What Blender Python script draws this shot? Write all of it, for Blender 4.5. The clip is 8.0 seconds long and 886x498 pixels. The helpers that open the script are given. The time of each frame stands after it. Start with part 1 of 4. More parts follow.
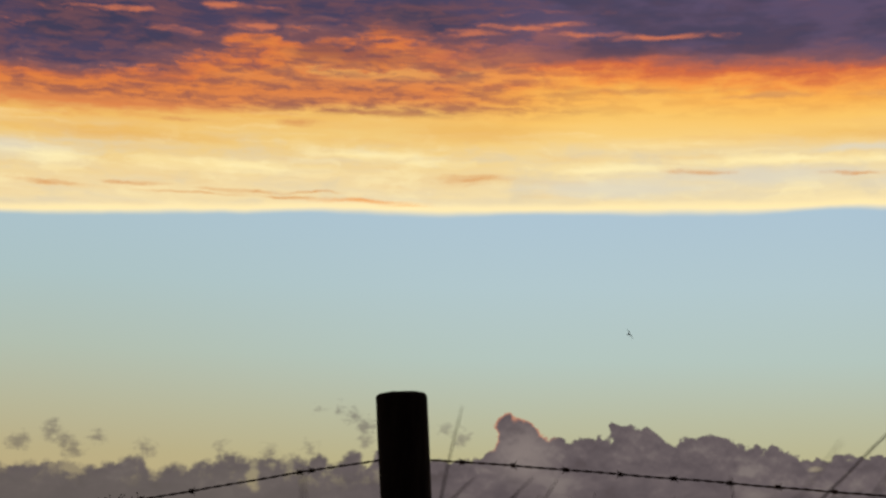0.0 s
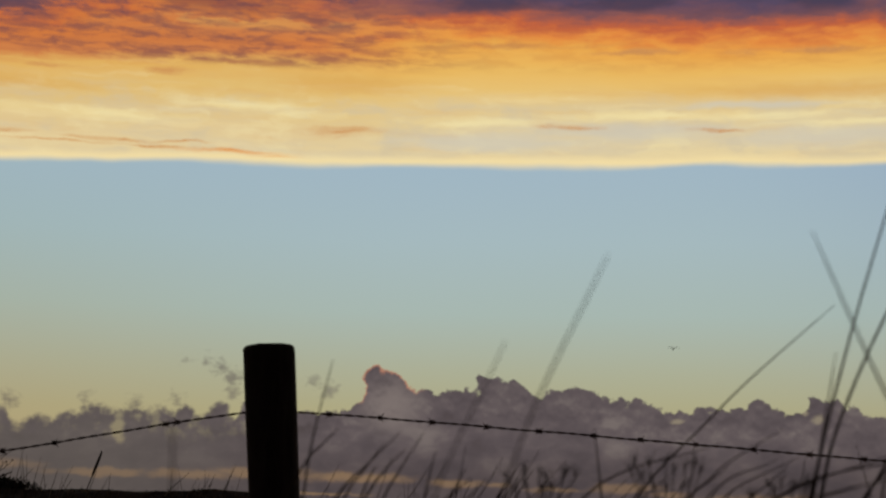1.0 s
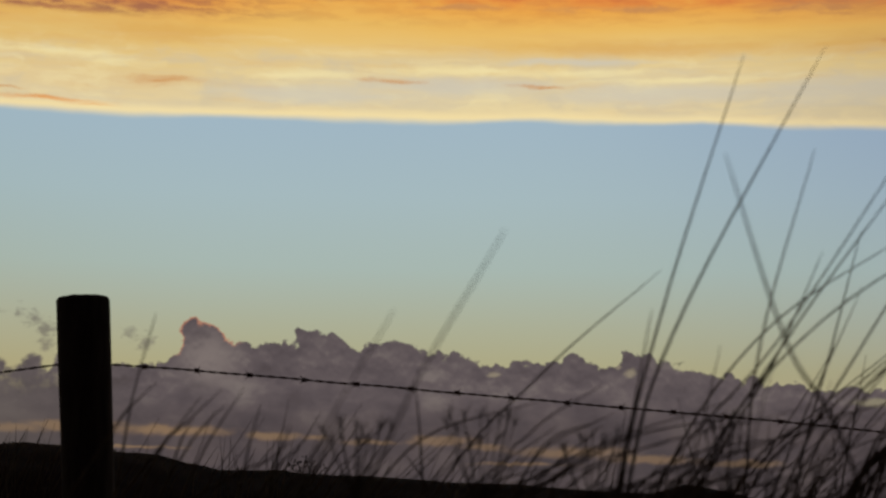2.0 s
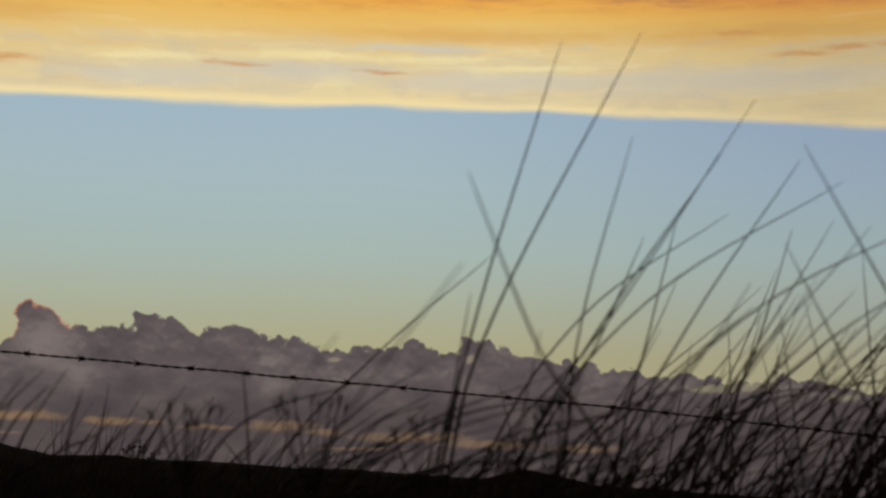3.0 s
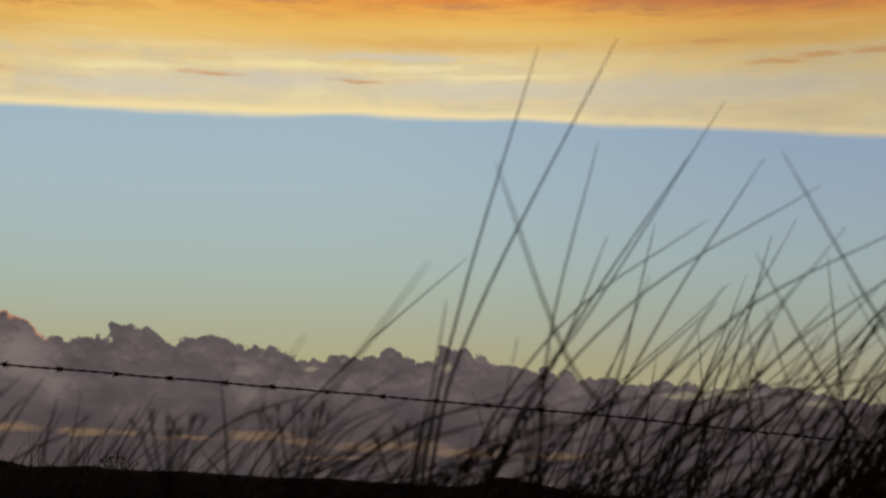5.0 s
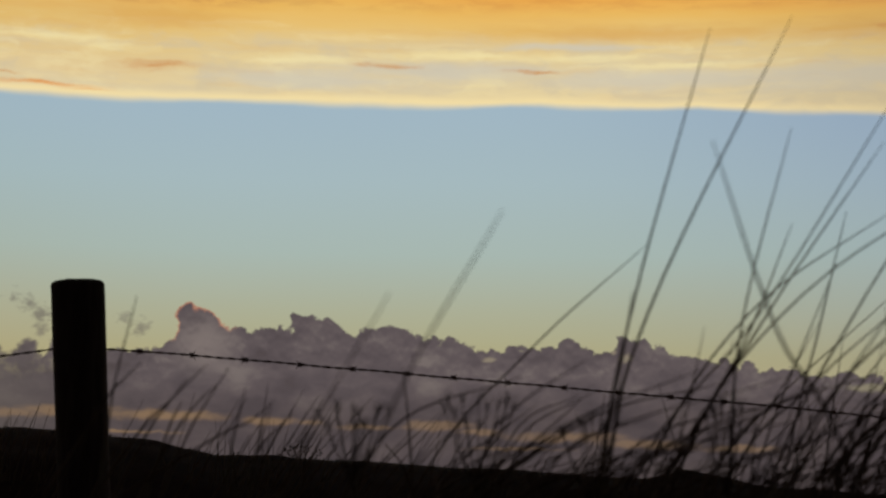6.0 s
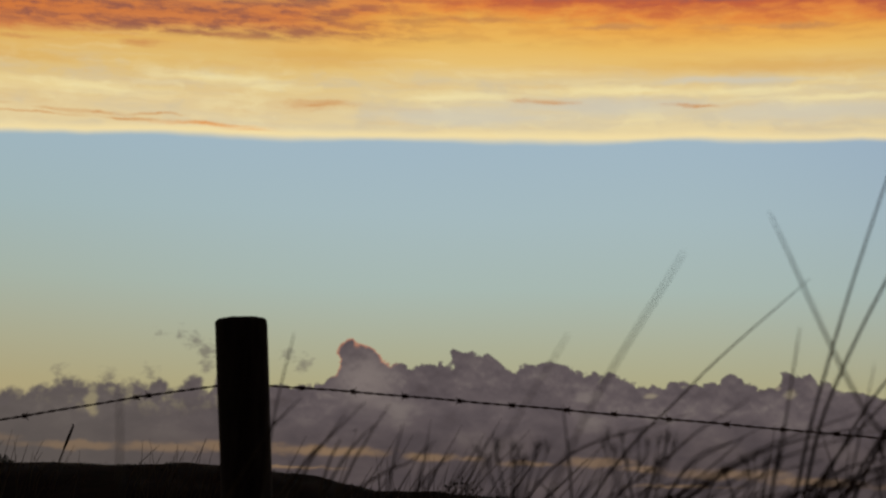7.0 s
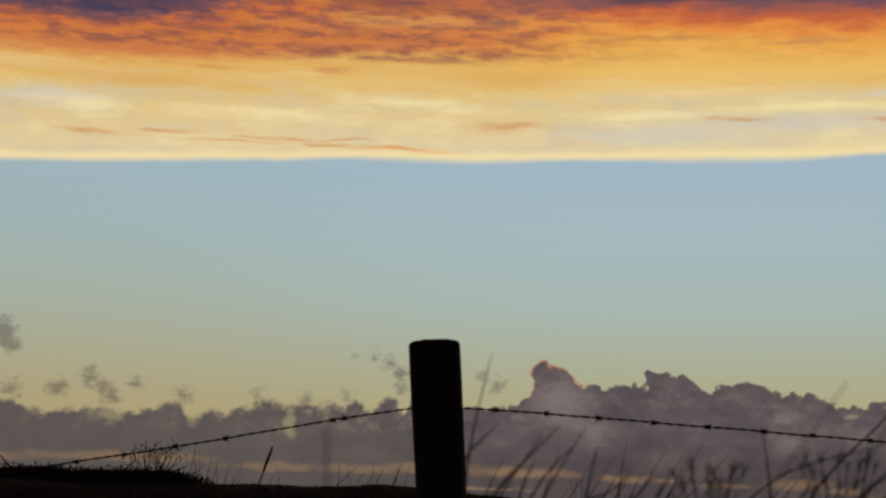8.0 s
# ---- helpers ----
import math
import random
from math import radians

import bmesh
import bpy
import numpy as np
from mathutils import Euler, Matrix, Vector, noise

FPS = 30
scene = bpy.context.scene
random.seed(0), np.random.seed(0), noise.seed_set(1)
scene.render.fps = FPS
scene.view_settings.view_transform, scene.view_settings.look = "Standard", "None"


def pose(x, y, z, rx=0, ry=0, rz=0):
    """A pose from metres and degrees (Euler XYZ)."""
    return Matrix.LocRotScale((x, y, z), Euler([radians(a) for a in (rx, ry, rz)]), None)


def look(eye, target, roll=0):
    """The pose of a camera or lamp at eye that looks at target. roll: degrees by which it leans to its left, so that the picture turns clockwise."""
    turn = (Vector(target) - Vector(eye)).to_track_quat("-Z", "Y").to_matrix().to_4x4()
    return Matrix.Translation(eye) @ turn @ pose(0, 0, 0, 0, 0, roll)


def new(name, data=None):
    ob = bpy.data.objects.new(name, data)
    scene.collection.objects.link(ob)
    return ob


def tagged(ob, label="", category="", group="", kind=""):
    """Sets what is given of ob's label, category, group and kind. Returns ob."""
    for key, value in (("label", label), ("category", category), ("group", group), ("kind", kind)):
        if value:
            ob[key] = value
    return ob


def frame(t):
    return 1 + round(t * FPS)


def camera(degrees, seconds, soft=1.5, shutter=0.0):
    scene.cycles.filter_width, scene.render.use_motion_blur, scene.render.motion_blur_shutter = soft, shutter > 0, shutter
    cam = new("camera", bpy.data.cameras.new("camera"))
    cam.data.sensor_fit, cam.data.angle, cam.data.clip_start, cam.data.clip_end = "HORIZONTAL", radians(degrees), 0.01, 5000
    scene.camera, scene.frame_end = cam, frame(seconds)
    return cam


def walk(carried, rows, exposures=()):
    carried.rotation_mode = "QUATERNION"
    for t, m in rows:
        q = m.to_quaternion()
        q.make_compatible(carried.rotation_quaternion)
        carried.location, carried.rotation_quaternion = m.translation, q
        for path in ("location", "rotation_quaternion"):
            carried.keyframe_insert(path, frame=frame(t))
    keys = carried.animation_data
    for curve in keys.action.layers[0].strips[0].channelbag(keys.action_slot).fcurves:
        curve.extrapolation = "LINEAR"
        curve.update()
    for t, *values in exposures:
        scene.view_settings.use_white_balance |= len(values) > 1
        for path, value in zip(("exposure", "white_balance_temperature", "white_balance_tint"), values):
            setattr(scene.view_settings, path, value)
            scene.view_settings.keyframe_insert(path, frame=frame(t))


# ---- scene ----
cam = camera(30, 8.0, soft=2.3)
cam.data.dof.use_dof = True
cam.data.dof.focus_distance = 6.0
cam.data.dof.aperture_fstop = 9.8

EYE = 0.4  # height of the lens over the ground of the near grass
PATH = [
    (0.0, -0.0015, -0.0153, -0.0031, 101.809, 1.296, 8.176),
    (0.5, -0.0023, -0.0130, -0.0014, 100.985, 1.176, 6.340),
    (1.0, -0.0004, -0.0149, -0.0017, 100.250, 1.091, 3.552),
    (1.5, 0.0002, -0.0174, -0.0019, 99.236, 0.868, 0.210),
    (1.7, 0.0003, -0.0160, -0.0016, 99.050, 0.830, -0.990),
    (2.8, 0.0066, -0.0126, 0.0000, 98.023, 0.640, -7.385),
    (3.0, 0.0088, -0.0134, -0.0008, 98.278, 0.650, -8.335),
    (3.5, 0.0094, -0.0187, -0.0019, 98.687, 0.539, -9.775),
    (4.0, 0.0090, -0.0200, -0.0025, 99.074, 0.480, -10.744),
    (4.2, 0.0080, -0.0180, -0.0021, 99.050, 0.430, -10.849),
    (5.3, 0.0007, -0.0100, -0.0019, 98.433, 0.350, -7.641),
    (5.5, -0.0010, -0.0060, -0.0010, 98.380, 0.548, -6.367),
    (6.0, -0.0007, 0.0020, -0.0004, 98.214, 0.766, -2.956),
    (6.5, 0.0, 0.0, 0.0, 98.500, 1.000, 0.000),
    (7.0, 0.0007, 0.0021, -0.0001, 99.369, 1.165, 2.641),
    (7.5, 0.0011, 0.0001, 0.0000, 99.703, 1.356, 5.540),
    (8.0, 0.0019, -0.0013, 0.0001, 99.963, 1.476, 9.385),
]


def view(x, y, z, rx, roll, rz):
    """Camera pose: turned by rz, tipped by rx, then rolled about its own axis."""
    turn = Euler((0, 0, radians(rz))).to_matrix() @ Euler((radians(rx), 0, 0)).to_matrix()
    return Matrix.Translation((x, y, EYE + z)) @ turn.to_4x4() @ pose(0, 0, 0, 0, 0, roll)


walk(cam, [(t, view(*row)) for t, *row in PATH],
     exposures=[(0.0, 0.25), (0.5, 0.23), (0.8, 0.08), (1.0, 0.0), (1.5, 0.0), (8.0, 0.0)])

# ---- world, sun ----


def lin(r, g, b):
    return tuple(((c / 255 + 0.055) / 1.055) ** 2.4 if c > 10 else c / 255 / 12.92 for c in (r, g, b)) + (1,)


class Net:
    """A node tree written as arithmetic."""

    def __init__(self, tree):
        self.tree = tree
        tree.nodes.clear()

    def node(self, kind, operation=None):
        n = self.tree.nodes.new(kind)
        if operation:
            n.operation = operation
        return n

    def put(self, socket, value):
        if isinstance(value, bpy.types.NodeSocket):
            self.tree.links.new(value, socket)
        else:
            socket.default_value = value

    def math(self, op, *args):
        n = self.node("ShaderNodeMath", op)
        for socket, value in zip(n.inputs, args):
            self.put(socket, value)
        return n.outputs[0]

    def vec(self, x, y, z):
        n = self.node("ShaderNodeCombineXYZ")
        for socket, value in zip(n.inputs, (x, y, z)):
            self.put(socket, value)
        return n.outputs[0]

    def noise(self, vector, scale, detail=4.0, rough=0.55, out=0):
        n = self.node("ShaderNodeTexNoise")
        self.put(n.inputs["Vector"], vector)
        self.put(n.inputs["Scale"], scale)
        self.put(n.inputs["Detail"], detail)
        self.put(n.inputs["Roughness"], rough)
        return n.outputs[out]

    def step(self, value, a, b, lo=0.0, hi=1.0):
        n = self.node("ShaderNodeMapRange")
        n.interpolation_type = "SMOOTHSTEP"
        for key, v in (("Value", value), ("From Min", a), ("From Max", b), ("To Min", lo), ("To Max", hi)):
            self.put(n.inputs[key], v)
        return n.outputs[0]

    def ramp(self, value, lo, hi, stops):
        n = self.node("ShaderNodeMapRange")
        for key, v in (("Value", value), ("From Min", lo), ("From Max", hi)):
            self.put(n.inputs[key], v)
        r = self.node("ShaderNodeValToRGB")
        e = r.color_ramp.elements
        while len(e) < len(stops):
            e.new(0.5)
        for el, (at, colour) in zip(e, stops):
            el.position = (at - lo) / (hi - lo)
            el.color = colour
        self.put(r.inputs[0], n.outputs[0])
        return r.outputs[0]

    def mix(self, factor, a, b):
        n = self.node("ShaderNodeMix")
        n.data_type = "RGBA"
        self.put(n.inputs[0], factor)
        self.put(n.inputs[6], a)
        self.put(n.inputs[7], b)
        return n.outputs[2]

    def az_el(self, direction):
        """Degrees to the right of the y axis and above the horizon."""
        n = self.node("ShaderNodeVectorMath", operation="NORMALIZE")
        self.put(n.inputs[0], direction)
        s = self.node("ShaderNodeSeparateXYZ")
        self.put(s.inputs[0], n.outputs[0])
        x, y, z = s.outputs
        az = self.math("MULTIPLY", self.math("ARCTAN2", x, y), 180 / math.pi)
        el = self.math("MULTIPLY", self.math("ARCSINE", z), 180 / math.pi)
        return az, el, n.outputs[0]


world = bpy.data.worlds.new("evening_sky")
scene.world = world
world.use_nodes = True
net = Net(world.node_tree)
az, el, direction = net.az_el(net.node("ShaderNodeTexCoord").outputs["Generated"])
# the clear strip: yellow green over the horizon, blue higher up, bluer away from the sunset
warm = net.ramp(el, -2, 40, [
    (-2, lin(176, 148, 104)), (2, lin(180, 156, 110)), (4.5, lin(173, 161, 122)), (6.0, lin(170, 168, 140)),
    (8.0, lin(165, 176, 162)), (10.5, lin(160, 180, 181)), (13.2, lin(158, 180, 191)), (40, lin(60, 75, 110))])
middle = net.ramp(el, -2, 40, [
    (-2, lin(176, 150, 106)), (2, lin(182, 162, 112)), (4.5, lin(173, 167, 128)), (6.0, lin(171, 174, 149)),
    (8.0, lin(167, 183, 176)), (10.5, lin(165, 185, 190)), (13.2, lin(160, 182, 196)), (40, lin(60, 75, 110))])
cool = net.ramp(el, -2, 40, [
    (-2, lin(152, 138, 110)), (2, lin(160, 150, 118)), (4.5, lin(160, 157, 132)), (6.0, lin(157, 164, 154)),
    (8.0, lin(155, 171, 172)), (10.5, lin(148, 166, 182)), (13.2, lin(140, 159, 185)), (40, lin(50, 66, 105))])
west = net.mix(net.step(az, 4.0, 27.0), net.mix(net.step(az, -24.0, -3.0), warm, middle), cool)
east = net.ramp(el, -2, 60, [(-2, lin(30, 25, 26)), (10, lin(40, 36, 40)), (60, lin(44, 44, 54))])
side = net.math("ABSOLUTE", az)
sky = net.mix(net.step(side, 35.0, 100.0), west, east)
back = net.node("ShaderNodeBackground")
net.put(back.inputs[0], sky)
net.put(net.node("ShaderNodeOutputWorld").inputs[0], back.outputs[0])

sun = new("sun", bpy.data.lights.new("sun", "SUN"))
sun.data.energy, sun.data.angle, sun.data.color = 0.3, radians(10), (1.0, 0.6, 0.35)
sun.matrix_world = look((0, 0, 0), (0.35, -0.94, -0.03))

# ---- materials ----


def glow_material(name, colour, alpha, net):
    emit = net.node("ShaderNodeEmission")
    net.put(emit.inputs[0], colour)
    clear = net.node("ShaderNodeBsdfTransparent")
    mix = net.node("ShaderNodeMixShader")
    net.put(mix.inputs[0], alpha)
    net.put(mix.inputs[1], clear.outputs[0])
    net.put(mix.inputs[2], emit.outputs[0])
    net.put(net.node("ShaderNodeOutputMaterial").inputs[0], mix.outputs[0])


def start_material(name):
    m = bpy.data.materials.new(name)
    m.use_nodes = True
    return m, Net(m.node_tree)


def solid(name, low, high, scale, rough=0.8, stretch=(1, 1, 1), bump=0.4, metal=0.0, fine=6.0, gloss=0.25):
    """Two-scale mottled surface with a bump of its own."""
    m, net = start_material(name)
    at = net.node("ShaderNodeTexCoord").outputs["Object"]
    sized = net.node("ShaderNodeVectorMath", operation="MULTIPLY")
    net.put(sized.inputs[0], at)
    sized.inputs[1].default_value = stretch
    coarse = net.noise(sized.outputs[0], scale, 5.0, 0.6)
    grain = net.noise(sized.outputs[0], scale * fine, 3.0, 0.6)
    blend = net.math("ADD", net.math("MULTIPLY", coarse, 0.6), net.math("MULTIPLY", grain, 0.4))
    colour = net.mix(net.step(blend, 0.32, 0.68), low, high)
    b = net.node("ShaderNodeBsdfPrincipled")
    net.put(b.inputs["Base Color"], colour)
    net.put(b.inputs["Roughness"], rough)
    net.put(b.inputs["Metallic"], metal)
    b.inputs["Specular IOR Level"].default_value = gloss
    bm = net.node("ShaderNodeBump")
    bm.inputs["Strength"].default_value = bump
    bm.inputs["Distance"].default_value = 0.004
    net.put(bm.inputs["Height"], blend)
    net.put(b.inputs["Normal"], bm.outputs[0])
    net.put(net.node("ShaderNodeOutputMaterial").inputs[0], b.outputs[0])
    return m


WOOD = solid("weathered_wood", (0.035, 0.025, 0.018, 1), (0.09, 0.068, 0.05, 1), 14, 0.9, (1, 1, 0.12), 0.8)
WIRE = solid("rusted_steel", (0.05, 0.022, 0.012, 1), (0.13, 0.06, 0.03, 1), 180, 0.7, metal=0.35)
STEEL = solid("dull_steel", (0.10, 0.09, 0.085, 1), (0.2, 0.18, 0.17, 1), 200, 0.5, metal=0.7)
BLADE = solid("dry_marram", (0.05, 0.035, 0.017, 1), (0.12, 0.082, 0.041, 1), 30, 0.7, (1, 1, 0.3))
STALK = solid("dead_stalk", (0.035, 0.025, 0.015, 1), (0.08, 0.058, 0.035, 1), 60, 0.8)
SOIL = solid("dune_turf", (0.011, 0.006, 0.004, 1), (0.027, 0.015, 0.009, 1), 1.5, 1.0, fine=14.0, gloss=0.05)
SCRUB = solid("scrub_leaf", (0.012, 0.014, 0.007, 1), (0.03, 0.034, 0.016, 1), 40, 0.9)
FEATHER = solid("dark_feather", (0.02, 0.018, 0.016, 1), (0.06, 0.055, 0.05, 1), 30, 0.8)

# ---- sky backdrops ----


def part(name, bm, material, parent=None, label=""):
    me = bpy.data.meshes.new(name)
    bm.to_mesh(me)
    bm.free()
    me.materials.append(material)
    ob = new(name, me)
    ob.parent = parent
    if label:
        ob["label"] = label
    return ob


def smooth(ob):
    for p in ob.data.polygons:
        p.use_smooth = True
    return ob


def shell(radius, low, high, rings, sides=96):
    """A band of a sphere round the eye, between two elevations."""
    bm = bmesh.new()
    rows = []
    for i in range(rings + 1):
        e = radians(low + (high - low) * i / rings)
        rows.append([bm.verts.new((radius * math.cos(e) * math.sin(a), radius * math.cos(e) * math.cos(a), radius * math.sin(e)))
                     for a in (2 * math.pi * k / sides for k in range(sides))])
    for lo, hi in zip(rows, rows[1:]):
        for k in range(sides):
            bm.faces.new((lo[k], hi[k], hi[(k + 1) % sides], lo[(k + 1) % sides]))
    return bm


# the high deck: pale gold along its lower edge, then orange, then violet.
# patches of it: centre to the right, height, half length and half thickness, in degrees
EMBERS = [
    (-21.75, 13.46, 1.3, 0.07), (-19.26, 13.66, 1.0, 0.08), (-15.3, 13.57, 1.8, 0.06), (-17.1, 13.43, 1.4, 0.05), (-13.6, 13.42, 1.6, 0.05),
    (-13.0, 13.62, 1.2, 0.05), (-7.2, 14.2, 1.3, 0.14), (0.7, 14.48, 1.1, 0.10), (6.1, 14.3, 0.9, 0.08), (-13.6, 16.04, 0.6, 0.12),
    (-17.4, 15.96, 1.2, 0.08), (7.0, 16.9, 0.6, 0.13), (15.6, 16.8, 1.7, 0.24), (9.5, 16.95, 2.0, 0.12), (3.0, 17.0, 1.8, 0.10), (18.6, 15.6, 1.0, 0.08),
    (20.6, 14.79, 1.2, 0.10), (22.2, 14.95, 0.9, 0.11), (24.5, 15.0, 1.5, 0.11)]
FLARE = [(-11.1, 13.36, 1.9, 0.075), (-9.6, 13.27, 0.9, 0.05)]
GILT = [(-7.0, 15.85, 2.8, 0.34), (9.5, 15.6, 6.0, 0.3), (19.0, 15.6, 6.0, 0.4), (-20.0, 15.3, 4.0, 0.25)]
DUSK = [(-7.6, 16.6, 1.8, 0.16), (-10.4, 16.45, 1.6, 0.12), (-1.5, 17.3, 3.0, 0.12), (19.5, 17.0, 4.0, 0.5)]
VEINS = [(-10.4, 15.02, 2.1, 0.21), (-8.6, 14.75, 1.5, 0.16), (-2.4, 14.62, 2.5, 0.18), (3.6, 14.87, 3.0, 0.16), (7.4, 14.78, 3.2, 0.16),
         (11.6, 14.50, 3.5, 0.14), (-22.0, 14.35, 2.0, 0.26), (-16.0, 14.40, 3.8, 0.22)]
VEILS = [(3.2, 14.3, 4.0, 0.36), (10.5, 14.05, 4.5, 0.36), (19.0, 14.0, 7.0, 0.5), (-23.4, 14.5, 2.4, 0.3), (-2.0, 13.95, 3.5, 0.34), (7.5, 15.15, 2.6, 0.12)]

HIGH, net = start_material("lit_altocumulus")
az, el, direction = net.az_el(net.node("ShaderNodeTexCoord").outputs["Object"])
bend = net.node("ShaderNodeSeparateColor")
net.put(bend.inputs[0], net.noise(net.vec(net.math("MULTIPLY", az, 0.5), el, 1.0), 1.1, 5.0, 0.6, out=1))
ha = net.math("ADD", az, net.math("MULTIPLY", net.math("SUBTRACT", bend.outputs[0], 0.5), 2.2))
he = net.math("ADD", el, net.math("MULTIPLY", net.math("SUBTRACT", bend.outputs[1], 0.5), 0.42))
fibre = net.noise(net.vec(net.math("MULTIPLY", ha, 0.55), net.math("MULTIPLY", he, 3.4), 61.0), 1.3, 6.0, 0.65)
fray = net.math("MULTIPLY", net.math("SUBTRACT", fibre, 0.5), 3.0)


def patches(net, shapes, inner, torn_edge=1.0):
    """A soft mask of lens-shaped patches in the deck."""
    mask = 0.0
    for a, e, long, thick in shapes:
        u = net.math("DIVIDE", net.math("SUBTRACT", ha, a), long)
        v = net.math("DIVIDE", net.math("SUBTRACT", he, e), thick)
        d = net.math("SQRT", net.math("ADD", net.math("MULTIPLY", u, u), net.math("MULTIPLY", v, v)))
        m = net.step(net.math("MULTIPLY_ADD", fray, torn_edge, d), 1.5, inner)
        mask = m if mask == 0.0 else net.math("MAXIMUM", mask, m)
    return mask


broad = net.noise(net.vec(net.math("MULTIPLY", az, 0.16), el, 0.0), 0.5, 4.0, 0.5)
rip = net.noise(net.vec(net.math("MULTIPLY", ha, 0.5), net.math("MULTIPLY", he, 2.6), 3.0), 1.35, 6.0, 0.6)
soft = net.noise(net.vec(net.math("MULTIPLY", ha, 0.12), he, 9.0), 1.6, 5.0, 0.6)
left = net.step(az, -2.0, -11.0)
ripple = net.math("MULTIPLY", net.math("SUBTRACT", rip, 0.5), net.math("ADD", 0.5, net.math("MULTIPLY", left, 1.5)))
shift = net.math("ADD", net.math("MULTIPLY", net.math("SUBTRACT", broad, 0.5), 0.9),
                 net.math("MULTIPLY", ripple, net.step(el, 15.6, 17.0)))
shift = net.math("ADD", shift, net.math("ADD", net.math("ADD", net.step(az, -10.0, -2.0, 0.2, -0.44), net.step(az, -12.0, -24.0, 0.0, 0.6)), net.step(az, 11.0, 22.0, 0.0, 0.62)))
height = net.math("ADD", el, shift)
tatter = net.noise(net.vec(net.math("MULTIPLY", ha, 0.3), he, 71.0), 1.5, 6.0, 0.62)
torn = net.math("SUBTRACT", tatter, 0.5)
height = net.math("ADD", height, net.math("MULTIPLY", net.step(el, 16.7, 17.4), net.math("ADD", net.step(az, 9.0, -3.0, 0.15, -0.35), net.math("MULTIPLY", torn, 1.6))))
deck = net.ramp(height, 12, 22, [
    (12.3, lin(236, 214, 164)), (13.1, lin(228, 208, 160)), (13.9, lin(224, 204, 158)), (14.8, lin(228, 200, 138)),
    (15.4, lin(231, 192, 114)), (15.9, lin(233, 184, 96)), (16.5, lin(234, 166, 76)), (16.95, lin(226, 136, 65)),
    (17.35, lin(196, 100, 62)), (17.85, lin(124, 82, 86)), (18.4, lin(86, 73, 97)), (22, lin(80, 70, 98))])
sharp = net.math("ADD", el, net.math("ADD", net.math("MULTIPLY", ripple, 0.42), net.math("MULTIPLY", net.math("SUBTRACT", broad, 0.5), 0.5)))
sharp = net.math("ADD", sharp, net.step(az, -9.0, -24.0, -0.14, 0.5))
calm = net.math("MINIMUM", sharp, 17.05)
sharp = net.math("ADD", sharp, net.math("MULTIPLY", net.step(el, 16.9, 17.6), net.math("ADD", net.step(az, -23.0, -14.0, 0.4, -0.55), net.math("MULTIPLY", torn, 4.0))))
sharp = net.math("SUBTRACT", net.math("MAXIMUM", sharp, calm), net.math("MULTIPLY", net.step(el, 17.0, 17.8), net.step(az, -17.5, -13.5, 0.0, 0.5)))
banded = net.ramp(sharp, 12, 22, [
    (12.3, lin(236, 214, 164)), (13.1, lin(229, 208, 158)), (14.0, lin(224, 200, 150)), (14.9, lin(223, 192, 128)), (15.6, lin(224, 186, 112)),
    (16.25, lin(224, 176, 96)), (16.7, lin(206, 126, 72)), (17.2, lin(208, 120, 62)), (17.75, lin(200, 108, 62)), (18.2, lin(116, 80, 86)),
    (18.7, lin(70, 62, 86)), (22, lin(58, 55, 80))])
deck = net.mix(left, deck, banded)
deck = net.mix(net.math("MULTIPLY", net.step(soft, 0.42, 0.7), net.step(el, 16.2, 14.6, 0.0, 0.5)), deck, lin(206, 194, 168))
lines = net.noise(net.vec(net.math("MULTIPLY", ha, 0.22), net.math("MULTIPLY", he, 2.6), 17.0), 1.2, 6.0, 0.62)
deck = net.mix(net.math("MULTIPLY", net.step(lines, 0.5, 0.74), net.step(el, 16.6, 15.8, 0.0, 0.26)), deck, lin(214, 166, 106))
deck = net.mix(net.math("MULTIPLY", net.step(lines, 0.46, 0.28), net.step(el, 16.6, 15.8, 0.0, 0.24)), deck, lin(243, 224, 172))
curd = net.noise(net.vec(net.math("MULTIPLY", ha, 0.42), he, 33.0), 1.1, 6.0, 0.6)
low = net.step(el, 15.9, 15.0)
deck = net.mix(net.math("MULTIPLY", low, net.step(curd, 0.5, 0.68, 0.0, 0.55)), deck, lin(207, 192, 160))
deck = net.mix(net.math("MULTIPLY", low, net.step(curd, 0.48, 0.32, 0.0, 0.35)), deck, lin(242, 226, 172))
shade = net.noise(net.vec(net.math("MULTIPLY", az, 0.3), el, 88.0), 0.8, 4.0, 0.55)
deck = net.mix(net.math("MULTIPLY", net.step(el, 17.8, 18.6), net.step(shade, 0.46, 0.62, 0.0, 0.55)), deck, lin(54, 54, 74))
deck = net.mix(net.math("MULTIPLY", patches(net, GILT, 0.0, 0.4), 0.62), deck, lin(216, 164, 84))
deck = net.mix(net.math("MULTIPLY", patches(net, VEILS, 0.2, 0.4), 0.68), deck, lin(204, 198, 182))
deck = net.mix(net.math("MULTIPLY", patches(net, VEINS, 0.0, 0.7), net.step(soft, 0.35, 0.6, 0.3, 0.62)), deck, lin(247, 231, 172))
deck = net.mix(net.math("MULTIPLY", patches(net, EMBERS, 0.0, 0.8), net.step(rip, 0.3, 0.6, 0.4, 0.85)), deck, lin(204, 144, 86))
deck = net.mix(net.math("MULTIPLY", patches(net, FLARE, 0.0, 0.4), 0.9), deck, lin(222, 144, 74))
violet = net.math("MULTIPLY", net.step(rip, 0.40, 0.64), net.math("MULTIPLY", net.step(el, 16.2, 16.6), net.step(az, -1.0, -9.0, 0.15, 0.9)))
